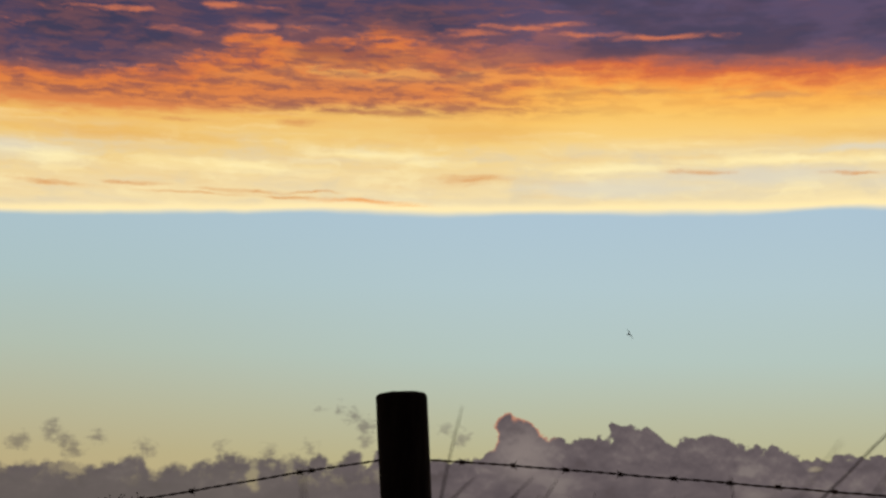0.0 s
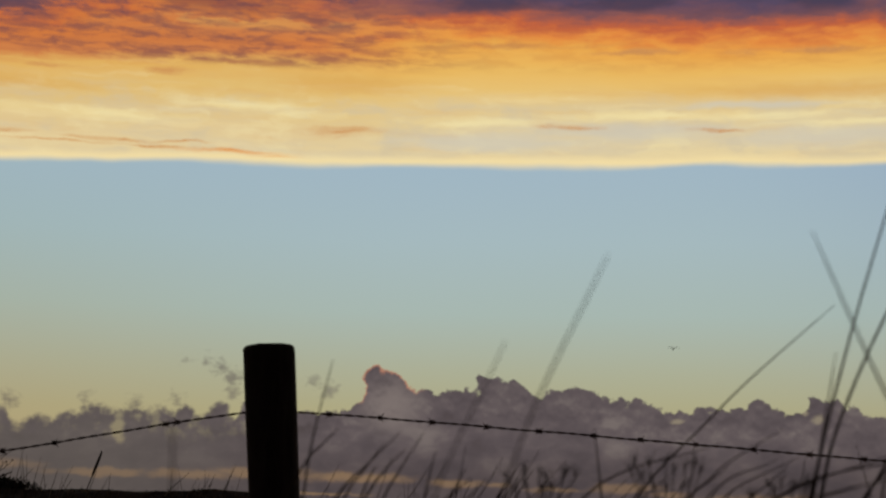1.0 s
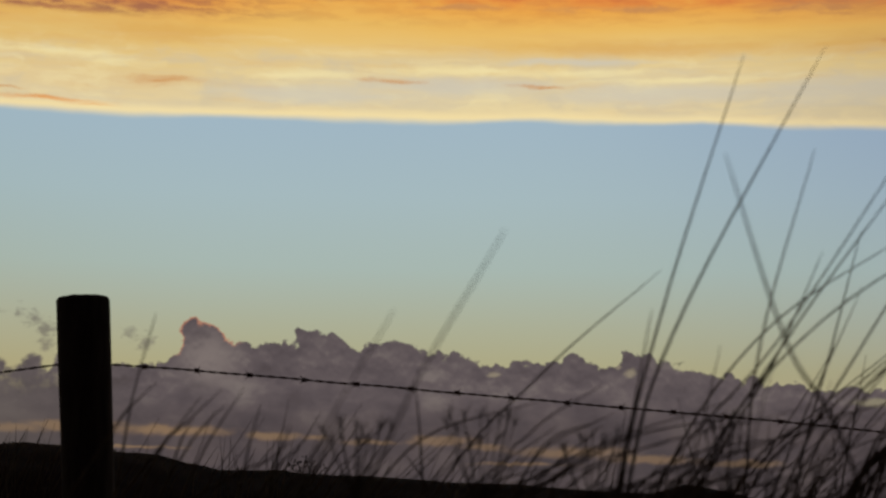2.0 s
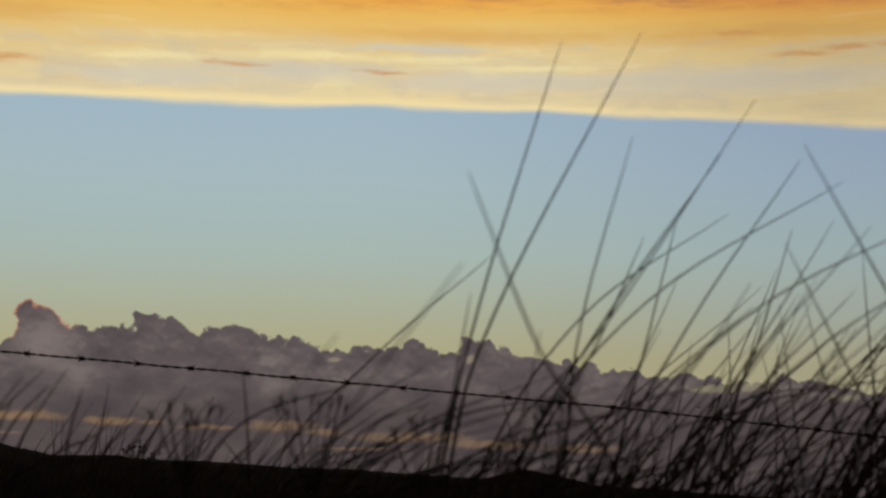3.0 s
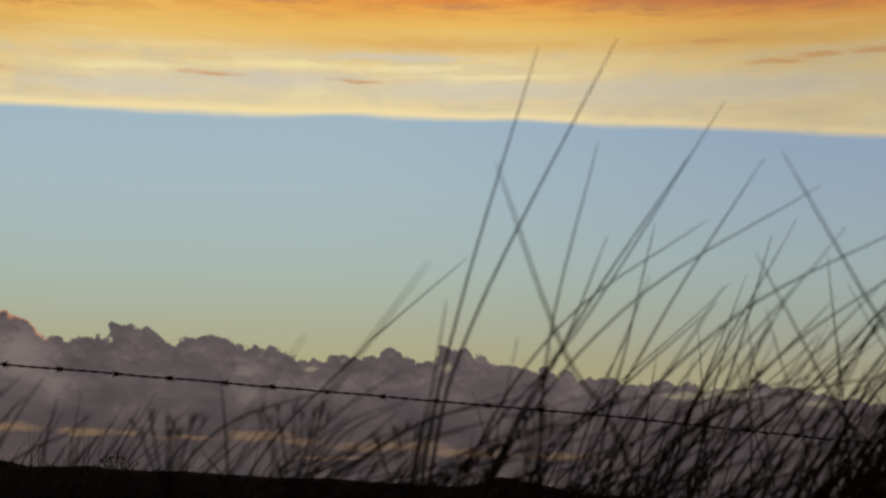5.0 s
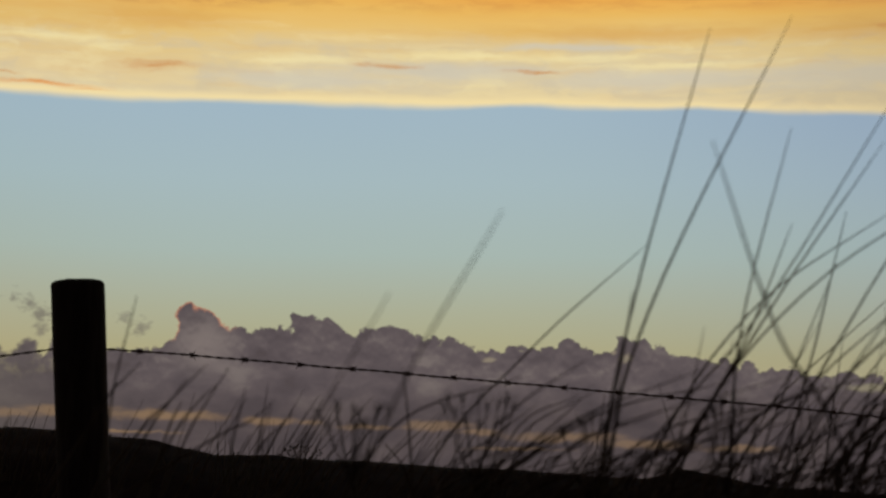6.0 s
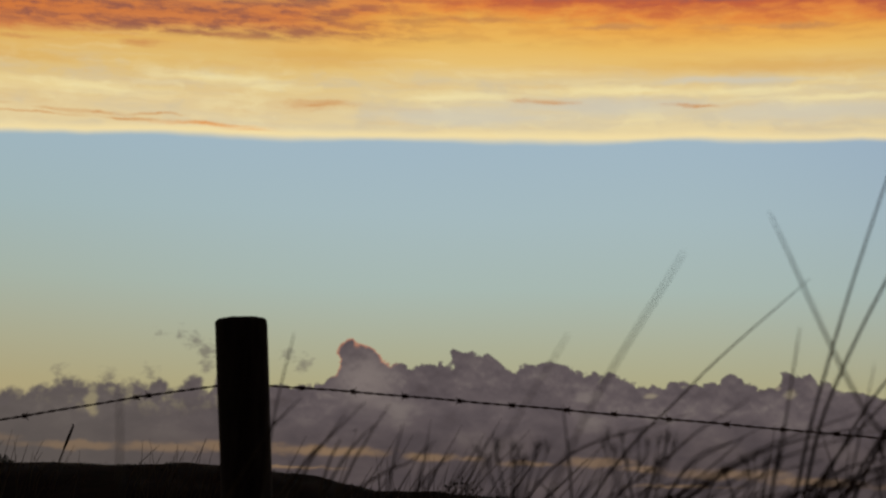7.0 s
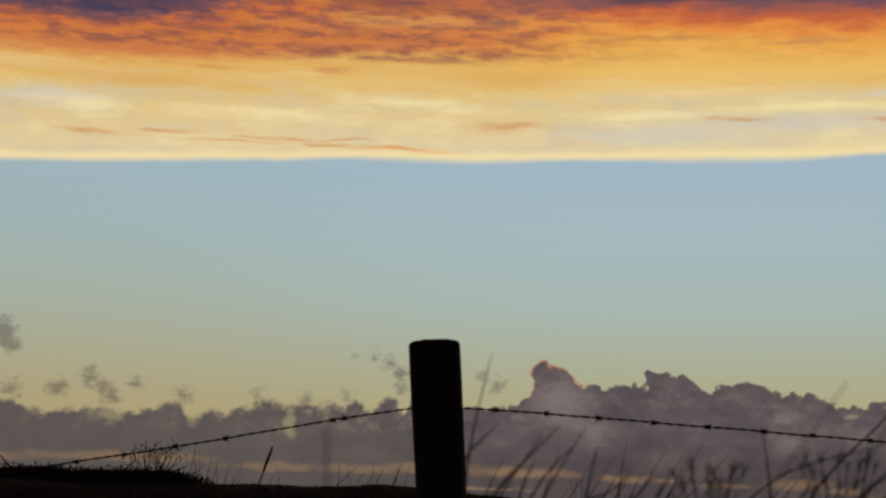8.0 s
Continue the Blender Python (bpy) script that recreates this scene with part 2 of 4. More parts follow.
deck = net.mix(net.math("MULTIPLY", violet, 0.74), deck, lin(112, 74, 78))
deck = net.mix(net.math("MULTIPLY", patches(net, DUSK, 0.0), 0.5), deck, lin(178, 116, 78))
EMBER_TRAIL = [(-20.0, 19.45, 1.2, 0.10), (-16.6, 19.82, 1.4, 0.09), (-18.2, 18.97, 0.6, 0.12), (-15.3, 19.2, 0.9, 0.12), (-7.3, 19.26, 0.9, 0.12),
               (-5.6, 19.48, 1.1, 0.10), (-4.2, 19.55, 0.9, 0.08), (-3.0, 19.25, 1.4, 0.09), (-0.4, 19.12, 2.0, 0.10)]
deck = net.mix(net.math("MULTIPLY", patches(net, EMBER_TRAIL, 0.0, 1.4), net.step(rip, 0.3, 0.55, 0.25, 0.75)), deck, lin(206, 116, 78))
spark = net.noise(net.vec(net.math("MULTIPLY", ha, 0.2), net.math("MULTIPLY", he, 1.3), 51.0), 1.3, 6.0, 0.62)
deck = net.mix(net.math("MULTIPLY", net.step(spark, 0.6, 0.72), net.math("MULTIPLY", net.step(el, 18.0, 18.5), net.step(az, -2.0, -12.0, 0.2, 0.6))), deck, lin(204, 112, 74))
deck = net.mix(net.step(az, 9.0, 24.0, 0.0, 0.3), deck, lin(120, 100, 80))
deck = net.mix(net.step(el, 21.0, 42.0), deck, lin(36, 33, 40))
deck = net.mix(net.step(net.math("ABSOLUTE", az), 35.0, 100.0), deck, lin(38, 34, 38))
RIM = [(-40, 11.6), (-24.8, 12.24), (-17.8, 12.73), (-15.3, 12.84), (-12.9, 13.02), (-11.1, 13.06), (-8.4, 13.04), (-4.0, 13.13), (0.1, 13.17), (3.6, 13.12), (6.2, 13.2),
       (8.0, 13.12), (9.8, 13.02), (12.0, 13.03), (15.0, 12.84), (19.0, 12.6), (25.5, 12.06), (40, 11.4)]
rim = net.math("ADD", net.math("MULTIPLY", net.ramp(az, -40, 40, [(a, (e / 20, e / 20, e / 20, 1)) for a, e in RIM]), 20.0),
               net.math("MULTIPLY", net.math("SUBTRACT", net.noise(net.vec(az, 0.0, 5.0), 0.7, 3.0, 0.5), 0.5), 0.1))
above = net.math("SUBTRACT", el, rim)
lip = net.math("MULTIPLY", net.step(above, 0.42, 0.1), net.step(soft, 0.25, 0.5, 0.25, 0.8))
deck = net.mix(net.math("MULTIPLY", lip, net.step(az, 20.0, 8.0, 0.25, 1.0)), deck, lin(246, 224, 166))
softer = net.step(net.noise(net.vec(az, 0.0, 22.0), 0.16, 1.0, 0.4), 0.35, 0.7, -0.08, -0.24)
glow_material("high", deck, net.step(above, softer, 0.16), net)
deck_ob = part("backdrop", shell(4400, 11, 89.5, 24), HIGH)
deck_ob.location = (0, 0, EYE)
tagged(deck_ob, "deck of orange and violet sunset cloud above clear sky", "cloud", kind="structure")

# the cumulus bank along the horizon: centre to the right, height and radius of each billow, in degrees
BILLOWS = [
    (-5.81, 5.75, 0.51), (-5.4, 5.62, 0.5), (-5.1, 5.42, 0.58), (-4.62, 5.0, 0.47), (-5.89, 5.03, 0.43), (-4.04, 5.07, 0.39), (-3.15, 4.84, 0.55),
    (-2.1, 5.62, 0.3), (-1.75, 5.62, 0.36), (-1.1, 5.27, 0.55), (-0.61, 5.09, 0.39), (-2.57, 5.05, 0.49), (0.18, 5.1, 0.35),
    (1.06, 5.17, 0.43), (1.55, 5.12, 0.43), (2.14, 4.84, 0.43), (0.47, 5.16, 0.27), (2.69, 5.0, 0.23), (3.22, 4.81, 0.39),
    (3.81, 4.66, 0.39), (4.69, 4.38, 0.39), (5.46, 4.59, 0.43), (5.95, 4.4, 0.43), (6.63, 4.5, 0.39), (7.4, 4.7, 0.51)]
BILLOWS_EAST = [
    (7.97, 4.51, 0.39), (8.55, 4.42, 0.35), (9.32, 5.06, 0.31), (9.89, 4.71, 0.51), (10.46, 4.52, 0.51), (11.02, 4.24, 0.43),
    (9.03, 5.21, 0.12), (11.96, 4.14, 0.39), (12.71, 4.18, 0.39), (13.45, 4.05, 0.35), (14.19, 3.86, 0.39), (14.92, 3.86, 0.39),
    (16.75, 3.76, 0.39), (17.52, 3.67, 0.39), (20.0, 3.85, 0.24), (20.94, 3.6, 0.28), (23.17, 3.09, 0.39), (24.63, 2.93, 0.47)]
BILLOWS_WEST = [
    (-10.01, 4.54, 0.39), (-11.08, 4.43, 0.39), (-12.24, 4.24, 0.43), (-13.22, 4.31, 0.39), (-13.99, 4.03, 0.35), (-15.36, 4.3, 0.39),
    (-16.11, 3.89, 0.43), (-17.07, 3.8, 0.39), (-18.42, 4.13, 0.35), (-18.58, 3.61, 0.49), (-19.71, 3.47, 0.43), (-20.85, 3.66, 0.43),
    (-22.17, 3.79, 0.35), (-23.09, 3.66, 0.39), (-23.84, 3.91, 0.31)]
WISPS = [
    (-11.13, 5.93, 0.34), (-10.7, 5.6, 0.4), (-11.7, 6.15, 0.24), (-12.31, 6.18, 0.16), (-10.67, 5.06, 0.34), (-21.32, 5.1, 0.42), (-20.9, 4.75, 0.4),
    (-19.8, 4.9, 0.32), (-22.4, 4.64, 0.42), (-20.6, 4.5, 0.42), (-24.3, 6.5, 0.6), (-24.0, 6.1, 0.45), (-7.38, 5.24, 0.34), (-7.98, 5.56, 0.26), (-23.89, 4.57, 0.4),
    (-18.2, 4.6, 0.4), (-15.6, 4.75, 0.3), (-14.0, 4.6, 0.35), (-12.6, 4.75, 0.3)]

BANK, net = start_material("cumulus")
az, el, direction = net.az_el(net.node("ShaderNodeTexCoord").outputs["Object"])
flat = net.vec(az, el, 0.0)
swirl = net.node("ShaderNodeSeparateColor")
net.put(swirl.inputs[0], net.noise(flat, 1.7, 3.0, 0.5, out=1))
curl = net.node("ShaderNodeSeparateColor")
net.put(curl.inputs[0], net.noise(flat, 5.5, 4.0, 0.6, out=1))
wa = net.math("ADD", az, net.math("ADD", net.math("MULTIPLY", net.math("SUBTRACT", swirl.outputs[0], 0.5), 0.34), net.math("MULTIPLY", net.math("SUBTRACT", curl.outputs[0], 0.5), 0.07)))
we = net.math("ADD", el, net.math("ADD", net.math("MULTIPLY", net.math("SUBTRACT", swirl.outputs[1], 0.5), 0.26), net.math("MULTIPLY", net.math("SUBTRACT", curl.outputs[1], 0.5), 0.06)))
warped = net.vec(wa, we, 0.0)


def billows(net, across, up, balls, blend, tail):
    """Round-topped heaps that trail away below their centres."""
    field = None
    for a, e, r in balls:
        u = net.math("SUBTRACT", across, a)
        v = net.math("SUBTRACT", up, e)
        v = net.math("MAXIMUM", v, net.math("MULTIPLY", v, -tail))
        d = net.math("SQRT", net.math("MULTIPLY_ADD", u, u, net.math("MULTIPLY", v, v)))
        ball = net.math("SUBTRACT", r, d)
        field = ball if field is None else net.math("SMOOTH_MAX", field, ball, blend)
    return field


def knobs(net, at, scale):
    """Rounded knobs, highest in the middle of each cell."""
    n = net.node("ShaderNodeTexVoronoi")
    n.voronoi_dimensions, n.feature = "2D", "SMOOTH_F1"
    net.put(n.inputs["Vector"], at)
    n.inputs["Scale"].default_value = scale
    n.inputs["Smoothness"].default_value = 0.35
    return net.math("SUBTRACT", 0.34, net.math("MULTIPLY", net.math("MULTIPLY", n.outputs["Distance"], n.outputs["Distance"]), 1.5))


heap = billows(net, wa, we, BILLOWS + BILLOWS_EAST + BILLOWS_WEST, 0.28, 0.2)
shreds = net.noise(net.vec(az, net.math("MULTIPLY", el, 1.5), 4.0), 3.0, 6.0, 0.64)
thin = net.math("SUBTRACT", billows(net, wa, we, WISPS, 0.05, 1.3), net.math("MULTIPLY", net.math("SUBTRACT", shreds, 0.38), 1.2))
PROFILE = [(-45, 3.8), (-24.2, 4.3), (-22.8, 3.9), (-21.2, 4.25), (-20.2, 4.0), (-18.6, 4.4), (-17.8, 3.95), (-15.4, 4.45), (-13.4, 4.5), (-12.2, 4.35), (-10, 4.5), (-6.55, 4.7), (-6.25, 5.1), (-5.0, 5.3), (-2.6, 5.2),
           (-1.4, 5.5), (-0.3, 5.15), (1.2, 5.35), (2.4, 5.0), (3.6, 4.85), (4.5, 4.68), (5.6, 4.85), (7.4, 4.95), (8.3, 4.5), (9.3, 5.0), (10.6, 4.75), (12, 4.4), (15, 4.05),
           (18, 3.75), (20.3, 3.9), (25, 3.1), (45, 3.0)]
base = net.math("MULTIPLY", net.ramp(az, -45, 45, [(a, (e / 8, e / 8, e / 8, 1)) for a, e in PROFILE]), 8.0)
body = net.math("SUBTRACT", base, we)


def relief(net, up):
    """Knobs on knobs, at a place that much higher in the bank."""
    at = net.vec(wa, net.math("ADD", we, up), 0.0)
    coarse = net.math("MULTIPLY", knobs(net, at, 1.5), 0.13)
    middle = net.math("MULTIPLY", knobs(net, at, 3.6), 0.12)
    small = net.math("MULTIPLY", knobs(net, at, 8.5), 0.05)
    return net.math("ADD", coarse, net.math("ADD", middle, small))


def lenses(net, shapes, ragged):
    """A soft mask of ragged lens-shaped patches."""
    mask = None
    for a, e, long, thick in shapes:
        u = net.math("DIVIDE", net.math("SUBTRACT", wa, a), long)
        v = net.math("DIVIDE", net.math("SUBTRACT", we, e), thick)
        d = net.math("ADD", net.math("SQRT", net.math("MULTIPLY_ADD", u, u, net.math("MULTIPLY", v, v))), ragged)
        m = net.step(d, 1.5, 0.35)
        mask = m if mask is None else net.math("MAXIMUM", mask, m)
    return mask


lumps = relief(net, 0.0)
turned = net.math("SUBTRACT", lumps, relief(net, 0.16))
fine = net.noise(flat, 9.0, 5.0, 0.65)
whole = net.math("ADD", net.math("SMOOTH_MAX", heap, body, 0.4), net.math("ADD", lumps, net.math("MULTIPLY", net.math("SUBTRACT", fine, 0.5), 0.07)))
whole = net.math("SUBTRACT", whole, 0.07)
ragged = net.math("MULTIPLY", net.math("SUBTRACT", net.noise(net.vec(net.math("MULTIPLY", az, 0.7), net.math("MULTIPLY", el, 1.5), 7.0), 1.6, 6.0, 0.62), 0.5), 2.6)
west_edge = net.step(az, -8.0, -12.0)
# gaps in the bank where the yellow sky shows
GAPS = [(-14.5, 3.75, 0.18, 0.45), (17.9, 3.5, 1.2, 0.13), (19.0, 3.62, 0.5, 0.1), (-20.5, 3.95, 0.4, 0.3),
        (-17.8, 4.05, 0.22, 0.3), (-22.4, 4.15, 0.5, 0.18), (22.0, 3.2, 0.6, 0.12)]
tears = net.math("MULTIPLY", net.step(net.noise(net.vec(az, net.math("MULTIPLY", el, 0.9), 7.0), 1.0, 6.0, 0.62), 0.50, 0.66),
                 net.math("MULTIPLY", west_edge, net.step(el, 3.2, 4.3, 0.0, 0.45)))
holes = net.math("MAXIMUM", tears, net.math("MULTIPLY", lenses(net, GAPS, net.math("MULTIPLY", ragged, 1.5)), 0.45))
cover = net.math("MAXIMUM", net.math("MULTIPLY", net.step(whole, net.math("MULTIPLY", west_edge, -0.07), net.math("ADD", 0.08, net.math("MULTIPLY", west_edge, 0.08))), net.math("SUBTRACT", 1.0, holes)),
                 net.step(thin, -0.22, 0.26, 0.0, 0.62))
broad = net.noise(net.vec(net.math("MULTIPLY", wa, 0.7), net.math("MULTIPLY", we, 1.2), 15.0), 0.8, 5.0, 0.55)
smoke = net.noise(net.vec(wa, net.math("MULTIPLY", we, 1.4), 28.0), 2.2, 5.0, 0.6)
tone = net.math("ADD", net.math("MULTIPLY", broad, 0.78), net.math("MULTIPLY", smoke, 0.22))
# shading of the knobs, painted into the glow: their upper sides are darkened
tone = net.math("SUBTRACT", tone, net.math("MULTIPLY", turned, net.step(whole, 1.5, 0.2, 0.05, 0.7)))
cloud = net.ramp(tone, 0.22, 0.78, [(0.28, lin(78, 69, 70)), (0.42, lin(87, 78, 80)), (0.54, lin(97, 87, 88)), (0.68, lin(116, 106, 103))])
cloud = net.mix(net.math("MULTIPLY", net.step(el, 3.9, 2.2), 0.82), cloud, net.mix(net.step(broad, 0.35, 0.65), lin(73, 65, 67), lin(84, 74, 74)))
cloud = net.mix(net.math("MULTIPLY", net.step(az, -6.0, -16.0), 0.6), cloud, lin(96, 89, 83))
cloud = net.mix(net.math("MULTIPLY", net.step(whole, 0.5, 0.08), net.step(smoke, 0.36, 0.6, 0.05, 0.4)), cloud, lin(86, 77, 80))
# pale patches painted in for a lit notch under the overhanging head
cloud = net.mix(net.math("MULTIPLY", lenses(net, [(9.35, 4.5, 0.2, 0.16), (8.9, 4.75, 0.1, 0.12), (4.6, 4.4, 0.2, 0.08)], ragged), 0.6), cloud, lin(158, 146, 122))
# paler haze painted under the tallest head, and sunlight painted on its fringe
d = net.node("ShaderNodeVectorMath", operation="DISTANCE")
net.put(d.inputs[0], flat)
d.inputs[1].default_value = (-5.3, 4.75, 0)
cloud = net.mix(net.math("MULTIPLY", net.step(d.outputs["Value"], 1.5, 0.1), net.step(tone, 0.3, 0.55, 0.45, 0.9)), cloud, lin(125, 114, 110))
d = net.node("ShaderNodeVectorMath", operation="DISTANCE")
net.put(d.inputs[0], flat)
d.inputs[1].default_value = (-5.4, 5.6, 0)
fringe = net.math("MULTIPLY", net.step(d.outputs["Value"], 1.5, 0.7), net.step(whole, 0.16, 0.02))
cloud = net.mix(net.math("MULTIPLY", fringe, 0.8), cloud, lin(202, 134, 102))
# slits of yellow sky under the bank
SLITS = [(-20.5, 2.5, 3.2, 0.16), (-25.0, 2.4, 2.0, 0.14), (-15.0, 2.3, 1.6, 0.14), (-12.2, 2.32, 1.8, 0.15), (-9.8, 2.42, 1.6, 0.17), (-6.6, 2.32, 2.1, 0.16), (-3.0, 2.2, 0.9, 0.13),
         (-1.5, 2.15, 0.5, 0.08), (0.4, 2.02, 0.9, 0.08), (2.8, 2.1, 1.2, 0.16), (4.2, 1.9, 0.8, 0.1), (7.2, 1.76, 1.9, 0.18), (10.0, 1.55, 1.6, 0.14), (13.0, 1.43, 1.2, 0.12),
         (-8.0, 1.75, 1.8, 0.05), (5.6, 1.35, 1.6, 0.06)]
slit = net.math("MULTIPLY", lenses(net, SLITS, net.math("MULTIPLY", ragged, 0.7)), net.step(net.math("ABSOLUTE", net.math("SUBTRACT", az, -6.6)), 1.5, 6.0, 0.6, 0.42))
cloud = net.mix(slit, cloud, lin(152, 122, 88))
glow_material("bank", cloud, cover, net)
bank_ob = part("backdrop", shell(4000, -3, 9, 8), BANK)
bank_ob.location = (0, 0, EYE)
tagged(bank_ob, "low bank of mauve grey cumulus with a sunlit head", "cloud", kind="structure")

# ---- ground ----
CREST_AZ = (-60, -24, -18, -12, -10, -8.4, -6.7, -4.8, -1.5, 2.4, 6.2, 8.2, 10.2, 11.2, 12.5, 14, 25, 60)
CREST_EL = (1.5, 1.62, 1.62, 1.72, 1.72, 1.57, 1.40, 1.0, 0.93, 0.74, 0.6, 0.46, 0.40, 0.72, 0.50, 0.15, -0.4, -0.6)
CREST_R = 6.0


def ground_height(x, y):
    r = math.hypot(x, y)
    a = math.degrees(math.atan2(x, y))
    e = float(np.interp(a, CREST_AZ, CREST_EL)) if y > 0 else 1.5
    crest = EYE + CREST_R * math.tan(radians(e))
    if y < 0:
        crest *= max(0.0, 1 + y / 4)
    if r < CREST_R:
        k = min(1, max(0, (r - 2.2) / (CREST_R - 2.2)))
        z = crest * k * k * (3 - 2 * k) - 0.04
        z += 0.04 * k
        z += (1 - k) * 0.03 * noise.noise((x * 1.7, y * 1.7, 0))
    else:
        k = min(1, (r - CREST_R) / 300)
        z = crest - 0.03 * (r - CREST_R) if r < 40 else crest - 1.02 - 9 * k
        z = max(z, -12)
    return z


def build_ground():
    bm = bmesh.new()
    radii = [0.0] + [0.25 * i for i in range(1, 20)] + [4.9 + 0.1 * i for i in range(0, 24)] + [7.6, 8.5, 10, 13, 18, 26, 40, 80, 160, 306, 700, 1500, 4600]
    angles = [math.radians(a) for a in list(np.arange(-30, 30, 0.4)) + list(np.arange(30, 330, 6.0))]
    centre = bm.verts.new((0, 0, ground_height(0, 0.001)))
    rows = []
    for r in radii[1:]:
        row = []
        for a in angles:
            x, y = r * math.sin(a), r * math.cos(a)
            z = ground_height(x, y)
            if 4 < r < 9:
                z += 0.012 * noise.fractal((x * 4, y * 4, 2), 1.0, 2.0, 4)
            row.append(bm.verts.new((x, y, z)))
        rows.append(row)
    n = len(angles)
    for k in range(n):
        bm.faces.new((centre, rows[0][(k + 1) % n], rows[0][k]))
    for lo, hi in zip(rows, rows[1:]):
        for k in range(n):
            bm.faces.new((lo[k], lo[(k + 1) % n], hi[(k + 1) % n], hi[k]))
    ob = smooth(part("ground", bm, SOIL))
    return tagged(ob, "dark turf-covered dune rising to a low crest", "ground", kind="structure")


build_ground()

# ---- fence ----
FENCE_Y = 3.3


def build_post():
    """Round wooden post, a little wider at its worn top, leaning."""
    top = Vector((-0.557, FENCE_Y, EYE + 0.393))
    foot_z = ground_height(-0.5, FENCE_Y) - 0.05
    lean = Vector((0.022 / 0.30, 0, -1))
    post = new("fence_post")
    post.location = top + lean * (top.z - foot_z)
    up = top - post.location
    bm = bmesh.new()
    sides, levels = 40, 46
    rows = []
    for i in range(levels + 1):
        k = i / levels
        width = 0.0487 + 0.0045 * k ** 1.2
        row = []
        for s in range(sides):
            a = 2 * math.pi * s / sides
            r = width * (1 + 0.018 * noise.noise((math.cos(a) * 1.5, math.sin(a) * 1.5, k * 3)))
            groove = noise.noise((a * 3.2, 4.0, k * 1.3))
            r -= 0.0022 * max(0, groove - 0.15) * 4
            row.append(bm.verts.new((up.x * k + r * math.cos(a), r * math.sin(a), up.z * k)))
        rows.append(row)
    for shrink, lift in ((0.985, 0.003), (0.95, 0.0065), (0.86, 0.009), (0.5, 0.0105)):
        row = []
        for s in range(sides):
            v = rows[levels][s].co
            tilt = 0.05 * (v.x - up.x)
            bump = 0.0015 * noise.noise((v.x * 90, v.y * 90, shrink * 9))
            row.append(bm.verts.new((up.x + (v.x - up.x) * shrink, v.y * shrink, up.z - 0.006 + lift + tilt + bump)))
        rows.append(row)
    for v in rows[levels]:
        v.co.z += 0.05 * (v.co.x - up.x) - 0.006
    for lo, hi in zip(rows, rows[1:]):
        for s in range(sides):
            bm.faces.new((lo[s], lo[(s + 1) % sides], hi[(s + 1) % sides], hi[s]))
    bm.faces.new(rows[-1])
    bm.faces.new(rows[0][::-1])
    smooth(part("shaft", bm, WOOD, post))
    # staple that holds the wire on the far side of the shaft
    bm = bmesh.new()
    tube(bm, [Vector((-0.008, 0, 0)), Vector((-0.008, 0.012, 0)), Vector((0.008, 0.012, 0.012)), Vector((0.008, 0, 0.012))], lambda k: 0.0018, 6)
    staple = part("staple", bm, STEEL, post, "bent steel staple")
    staple.location = up * 0.86 + Vector((0, 0.048, 0))
    return tagged(post, "dark weathered round wooden fence post leaning slightly", "fence post")


def tube(bm, points, radius, sides=5):
    """A tapered round rod along points; radius is a function of 0..1."""
    rows = []
    n = len(points)
    for i, p in enumerate(points):
        d = (points[min(i + 1, n - 1)] - points[max(i - 1, 0)]).normalized()
        u = d.cross(Vector((0, 1, 0)) if abs(d.y) < 0.9 else Vector((1, 0, 0))).normalized()
        v = d.cross(u)
        r = radius(i / (n - 1))
        rows.append([bm.verts.new(p + r * (math.cos(a) * u + math.sin(a) * v)) for a in (2 * math.pi * s / sides for s in range(sides))])
    for lo, hi in zip(rows, rows[1:]):
        for s in range(sides):
            bm.faces.new((lo[s], lo[(s + 1) % sides], hi[(s + 1) % sides], hi[s]))
    bm.faces.new(rows[0][::-1])
    bm.faces.new(rows[-1])


WIRE_X = (-2.2, -1.75, -1.444, -1.221, -0.998, -0.77, -0.61, -0.555, -0.497, -0.332, -0.114, 0.102, 0.423, 0.642, 0.86, 0.977, 1.228, 1.44, 1.6, 3.2)
WIRE_Z = (0.10, 0.125, 0.124, 0.159, 0.197, 0.239, 0.264, 0.268, 0.266, 0.257, 0.242, 0.227, 0.204, 0.188, 0.173, 0.163, 0.140, 0.121, 0.112, 0.05)
BARBS_X = (-1.62, -1.455, -1.437, -1.325, -1.221, -1.11, -1.003, -0.773, -0.749, -0.435, -0.332, -0.224, -0.114, -0.007, 0.102, 0.197, 0.309, 0.423,
           0.533, 0.642, 0.75, 0.863, 0.977, 1.09, 1.2, 1.31, 1.42, 1.53)


def wire_at(x):
    return Vector((x, FENCE_Y + 0.052, EYE + float(np.interp(x, WIRE_X, WIRE_Z))))


